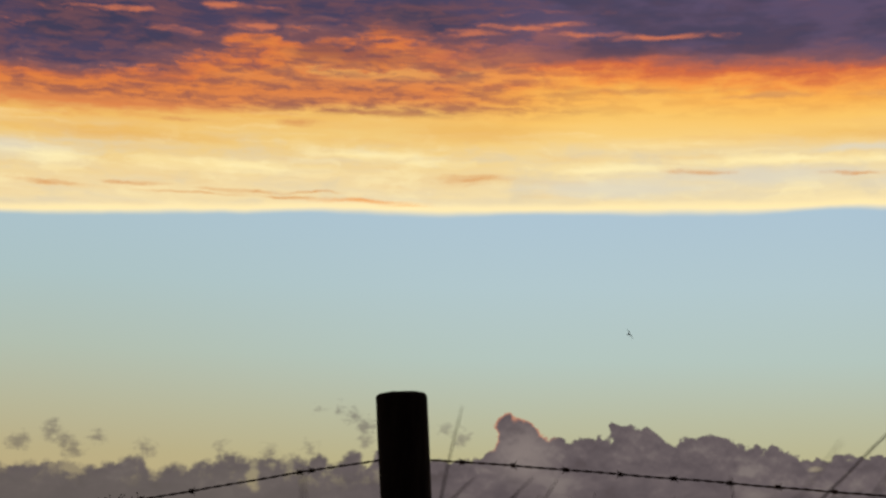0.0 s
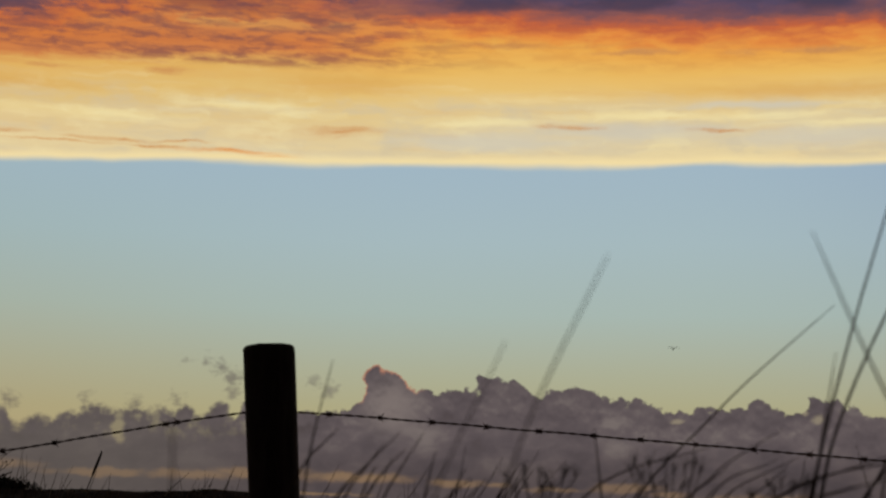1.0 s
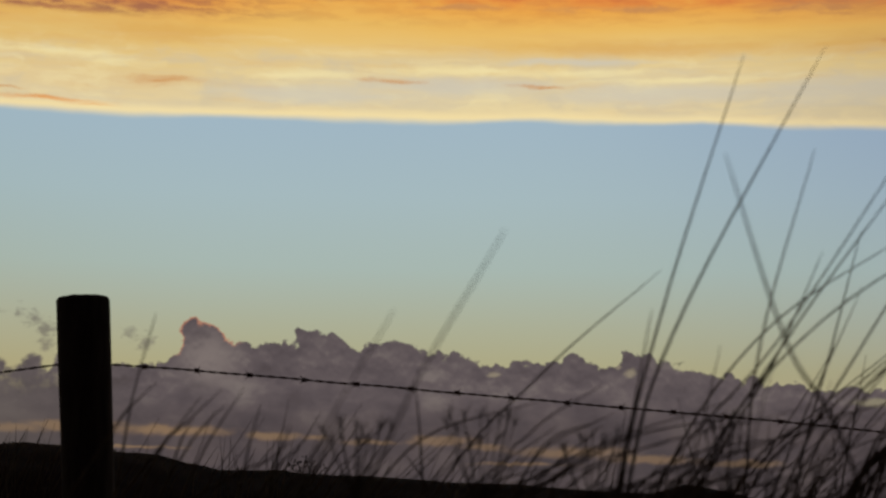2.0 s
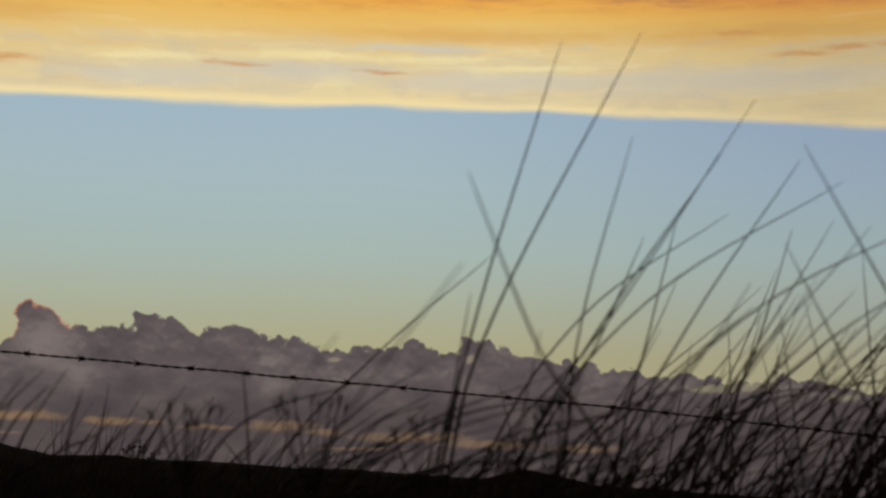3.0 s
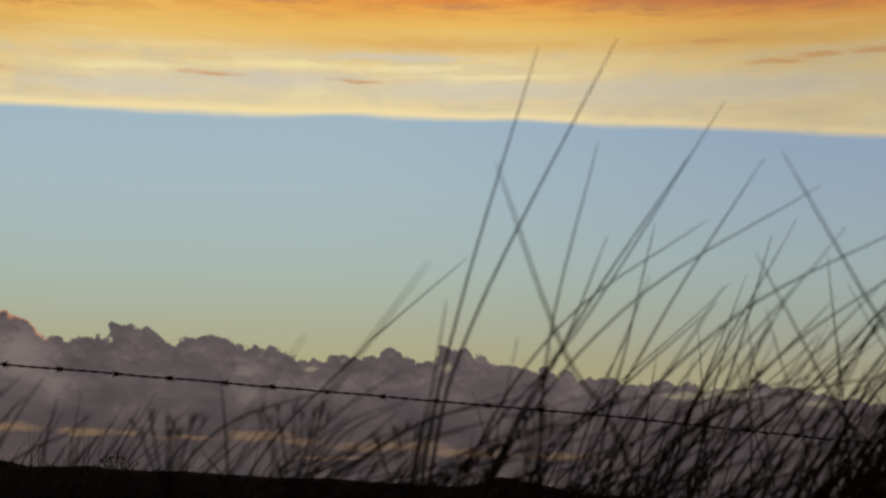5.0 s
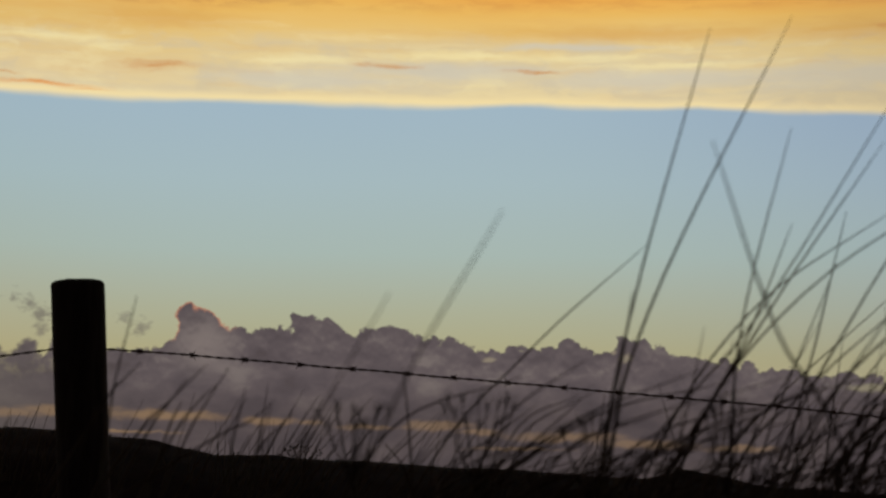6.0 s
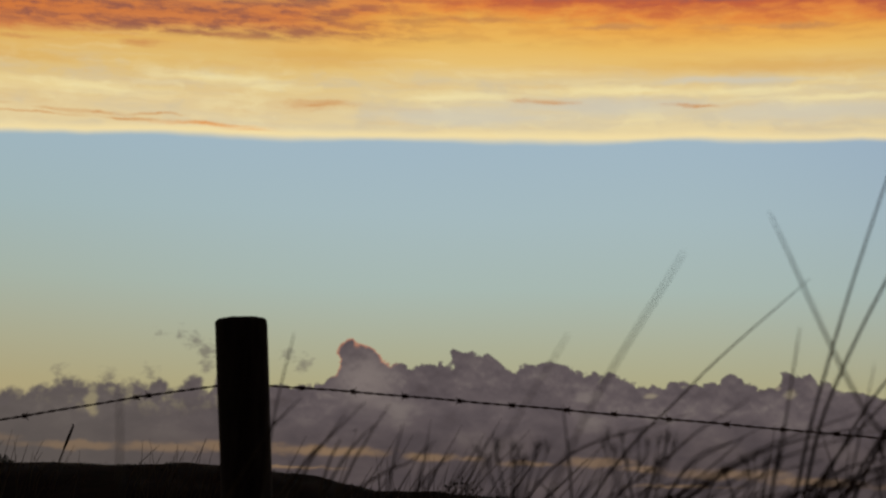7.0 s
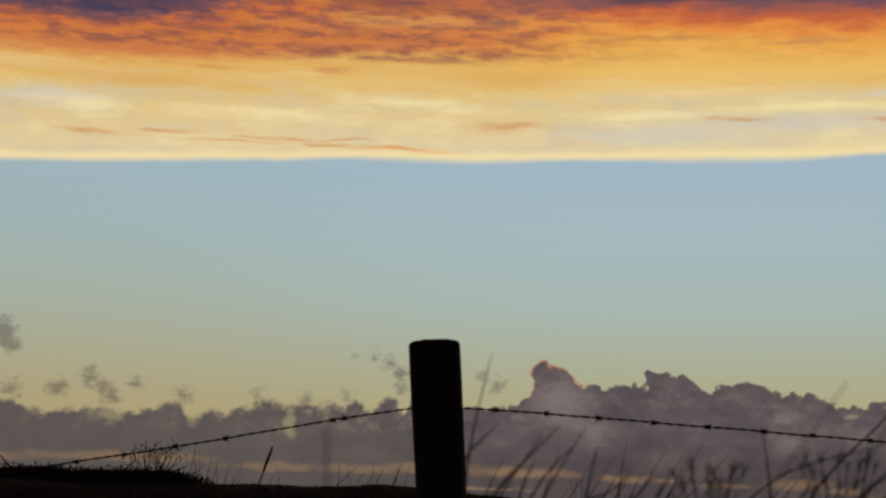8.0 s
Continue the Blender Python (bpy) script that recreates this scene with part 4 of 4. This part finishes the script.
def build_crest_scrub():
    bm = bmesh.new()
    for i in range(5200):
        a = random.uniform(-27, 16)
        dist = CREST_R + random.uniform(-0.5, 0.25)
        x, y = dist * math.sin(radians(a)), dist * math.cos(radians(a))
        rough = noise.noise((a * 0.9, 0, 7)) + 0.6 * noise.noise((a * 3.1, 0, 3))
        rough += 0.5 * noise.noise((a * 9.0, 0, 11))
        tall = 0.001 + 0.02 * max(0, rough + 0.1) * (1.0 if a < -4 else 0.4)
        z = ground_height(x, y) + random.random() * tall
        leaf(bm, Vector((x, y, z - 0.003)), random.uniform(0.004, 0.009))
    ob = part("crest_scrub", bm, SCRUB)
    return tagged(ob, "low dark scrub along the crest of the dune", "scrub", kind="stuff")


def build_shrub():
    """A flat-topped wind-cut bush on the crest."""
    shrub = new("shrub")
    x0, y0 = 5.7 * math.tan(radians(-22)), 5.7
    shrub.location = (x0, y0, ground_height(x0, y0))
    right = 5.7 * math.tan(radians(-17.9)) - x0
    for i in range(14):
        bm = bmesh.new()
        e = Vector((random.uniform(-1.0, right), random.uniform(-0.1, 0.15), random.uniform(0.04, 0.1)))
        s = Vector((e.x * 0.6, e.y * 0.5, -0.03))
        tube(bm, [s, (s + e) / 2 + Vector((0, 0, 0.01)), e], lambda k: 0.006 - 0.004 * k, 5)
        part("branch", bm, STALK, shrub)
    bm = bmesh.new()
    for i in range(9000):
        x = random.uniform(-1.2, right + 0.06)
        edge = max(0.0, min(1, (right + 0.06 - x) / 0.14))
        top = 0.012 + 0.058 * edge ** 0.5 * (0.8 + 0.35 * noise.noise((x * 9, 0, 1)) + 0.18 * noise.noise((x * 35, 0, 5)))
        leaf(bm, Vector((x, random.uniform(-0.12, 0.16), random.uniform(0.25, 1) * top)), random.uniform(0.006, 0.013))
    rows = []
    for i in range(70):
        x = -1.25 + (right + 1.27) * i / 69
        edge = max(0.02, min(1, (right + 0.04 - x) / 0.16))
        top = 0.006 + 0.058 * edge ** 0.5 * (0.8 + 0.35 * noise.noise((x * 9, 0, 1)))
        rows.append([bm.verts.new((x, 0.14 * math.cos(a), -0.06 + (top + 0.06) * math.sin(a))) for a in (math.pi * q / 8 for q in range(9))])
    for lo, hi in zip(rows, rows[1:]):
        for q in range(8):
            bm.faces.new((lo[q], hi[q], hi[q + 1], lo[q + 1]))
    part("foliage", bm, SCRUB, shrub)
    return tagged(shrub, "dark low wind-cut bush on the dune crest", "bush")


def build_seed_stalk(a, high, dist, lean, label):
    top = on_ray(a, high, dist)
    base = Vector((top.x - lean, dist, ground_height(top.x - lean, dist) - 0.01))
    stalk = new("seed_stalk")
    stalk.location = base
    bm = bmesh.new()
    d = top - base
    tube(bm, [Vector((0, 0, 0)), d * 0.35, d * 0.7], lambda k: 0.002, 5)
    part("stem", bm, STALK, stalk)
    bm = bmesh.new()
    tube(bm, [d * (0.42 + 0.58 * i / 8) for i in range(9)], lambda k: 0.0022 + 0.003 * math.sin(math.pi * min(1, k * 0.85 + 0.1)), 7)
    for i in range(80):
        k = random.uniform(0.44, 0.98)
        leaf(bm, d * k, 0.011, (d.normalized() + Vector((random.uniform(-0.4, 0.4), random.uniform(-0.4, 0.4), 0))).normalized())
    part("seed_head", bm, STALK, stalk, "feathery brown seed head")
    return tagged(stalk, label, "grass")


def build_sprig(a, e_top, dist):
    """A small plant of a few bowed stems with round leaves towards their tips."""
    top = on_ray(a, e_top, dist)
    base = Vector((top.x, dist, ground_height(top.x, dist)))
    sprig = new("leafy_sprig")
    sprig.location = base
    tall = top.z - base.z
    for i in range(9):
        k = i / 4 - 1
        e = Vector((0.065 * k + random.uniform(-0.01, 0.01), random.uniform(-0.03, 0.03), tall * (1 - 0.45 * abs(k)) * random.uniform(0.75, 1.0)))
        s = Vector((0.03 * k, 0, -0.01))
        m = s.lerp(e, 0.55) + Vector((-0.008 * k, 0, 0.006))
        bm = bmesh.new()
        tube(bm, [s, m, e], lambda q: 0.0013 - 0.0006 * q, 5)
        stem = part("stem", bm, STALK, sprig)
        bm = bmesh.new()
        for j in range(11):
            leaf(bm, m.lerp(e, random.uniform(0.2, 1.05)) + Vector((random.uniform(-0.006, 0.006), 0, random.uniform(-0.004, 0.004))), random.uniform(0.008, 0.014))
        part("leaves", bm, SCRUB, stem, "small dark rounded leaves")
    return tagged(sprig, "small leafy sprig growing on the crest", "plant")


build_crest_scrub()
build_shrub()
build_sprig(-1.85, 1.7, 5.3)
build_seed_stalk(-15.05, 2.95, 5.6, 0.05, "brown grass stalk with a long seed head")

# ---- bird ----


def build_bird():
    """A gull seen far off, from behind: body, tail and two long bent wings."""
    bird = new("bird")
    bm = bmesh.new()
    bmesh.ops.create_uvsphere(bm, u_segments=12, v_segments=8, radius=0.5)
    for v in bm.verts:
        taper = 1 - 0.5 * max(0, -v.co.y) ** 1.2
        v.co = Vector((v.co.x * 0.16 * taper, v.co.y * 0.5, v.co.z * 0.15 * taper))
    part("body", bm, FEATHER, bird)
    bm = bmesh.new()
    v = [bm.verts.new(q) for q in ((-0.03, -0.2, 0), (0.03, -0.2, 0), (0.07, -0.36, 0.005), (-0.07, -0.36, 0.005), (0, -0.28, 0.02))]
    for a, b in ((0, 1), (1, 2), (2, 3), (3, 0)):
        bm.faces.new((v[a], v[b], v[4]))
    part("tail", bm, FEATHER, bird)
    for side in (-1, 1):
        bm = bmesh.new()
        rows = []
        for i in range(9):
            k = i / 8
            x = side * (0.05 + 0.57 * k)
            z = 0.16 * math.sin(min(1, k * 2.2) * math.pi / 2) - 0.16 * max(0, k - 0.4) ** 1.3 * 1.6
            chord = 0.16 * (1 - 0.75 * k ** 1.5)
            y = 0.07 + 0.06 * math.sin(k * 2.4) - 0.14 * k * k
            rows.append([bm.verts.new((x, y, z)), bm.verts.new((x, y - chord * 0.4, z + 0.015)), bm.verts.new((x, y - chord, z)), bm.verts.new((x, y - chord * 0.4, z - 0.008))])
        for lo, hi in zip(rows, rows[1:]):
            for s in range(4):
                bm.faces.new((lo[s], lo[(s + 1) % 4], hi[(s + 1) % 4], hi[s]))
        bm.faces.new(rows[-1])
        part("wing", bm, FEATHER, bird)
    return tagged(bird, "dark gull gliding across the evening sky", "bird")


bird, far_bird = build_bird(), build_bird()
tagged(far_bird, "small dark bird low before the clouds", "bird")
FLIGHT = [(0.0, -1.62, 8.94, 58), (0.5, 1.11, 8.02, 26), (0.7, 2.4, 7.45, 8), (1.0, 4.49, 6.89, 2), (1.2, 5.8, 6.5, -6), (1.5, 7.65, 5.84, -24), (2.0, 11.0, 4.8, -10),
          (2.8, 16.0, 3.2, 10), (3.5, 20.5, 2.2, 0), (4.2, 26.5, 1.8, 5), (5.5, 36.0, 2.5, 0), (8.0, 52.0, 4.0, -5)]


FAR_FLIGHT = [(0.0, 5.4, 1.2, 5), (3.0, 0.8, 1.6, 0), (6.0, -4.2, 2.3, 5), (7.0, -5.55, 3.04, -20), (7.5, -6.2, 3.75, -30), (8.0, -6.9, 4.3, -10)]


def motions():
    for ob, home, own in SWAYS:
        walk(ob, [(t, Matrix.Translation(home) @ Matrix.Rotation(radians(d), 4, "Y")) for t, d in own])
    walk(bird, [(t, Matrix.Translation(on_ray(a, e, 165)) @ Matrix.Rotation(radians(-a * 0.3 - 15), 4, "Z") @ Matrix.Rotation(radians(roll), 4, "Y") @ Matrix.Rotation(radians(28), 4, "X")) for t, a, e, roll in FLIGHT])
    walk(far_bird, [(t, Matrix.Translation(on_ray(a, e, 260)) @ Matrix.Rotation(radians(20), 4, "Z") @ Matrix.Rotation(radians(roll), 4, "Y") @ Matrix.Rotation(radians(20), 4, "X")) for t, a, e, roll in FAR_FLIGHT])


motions()
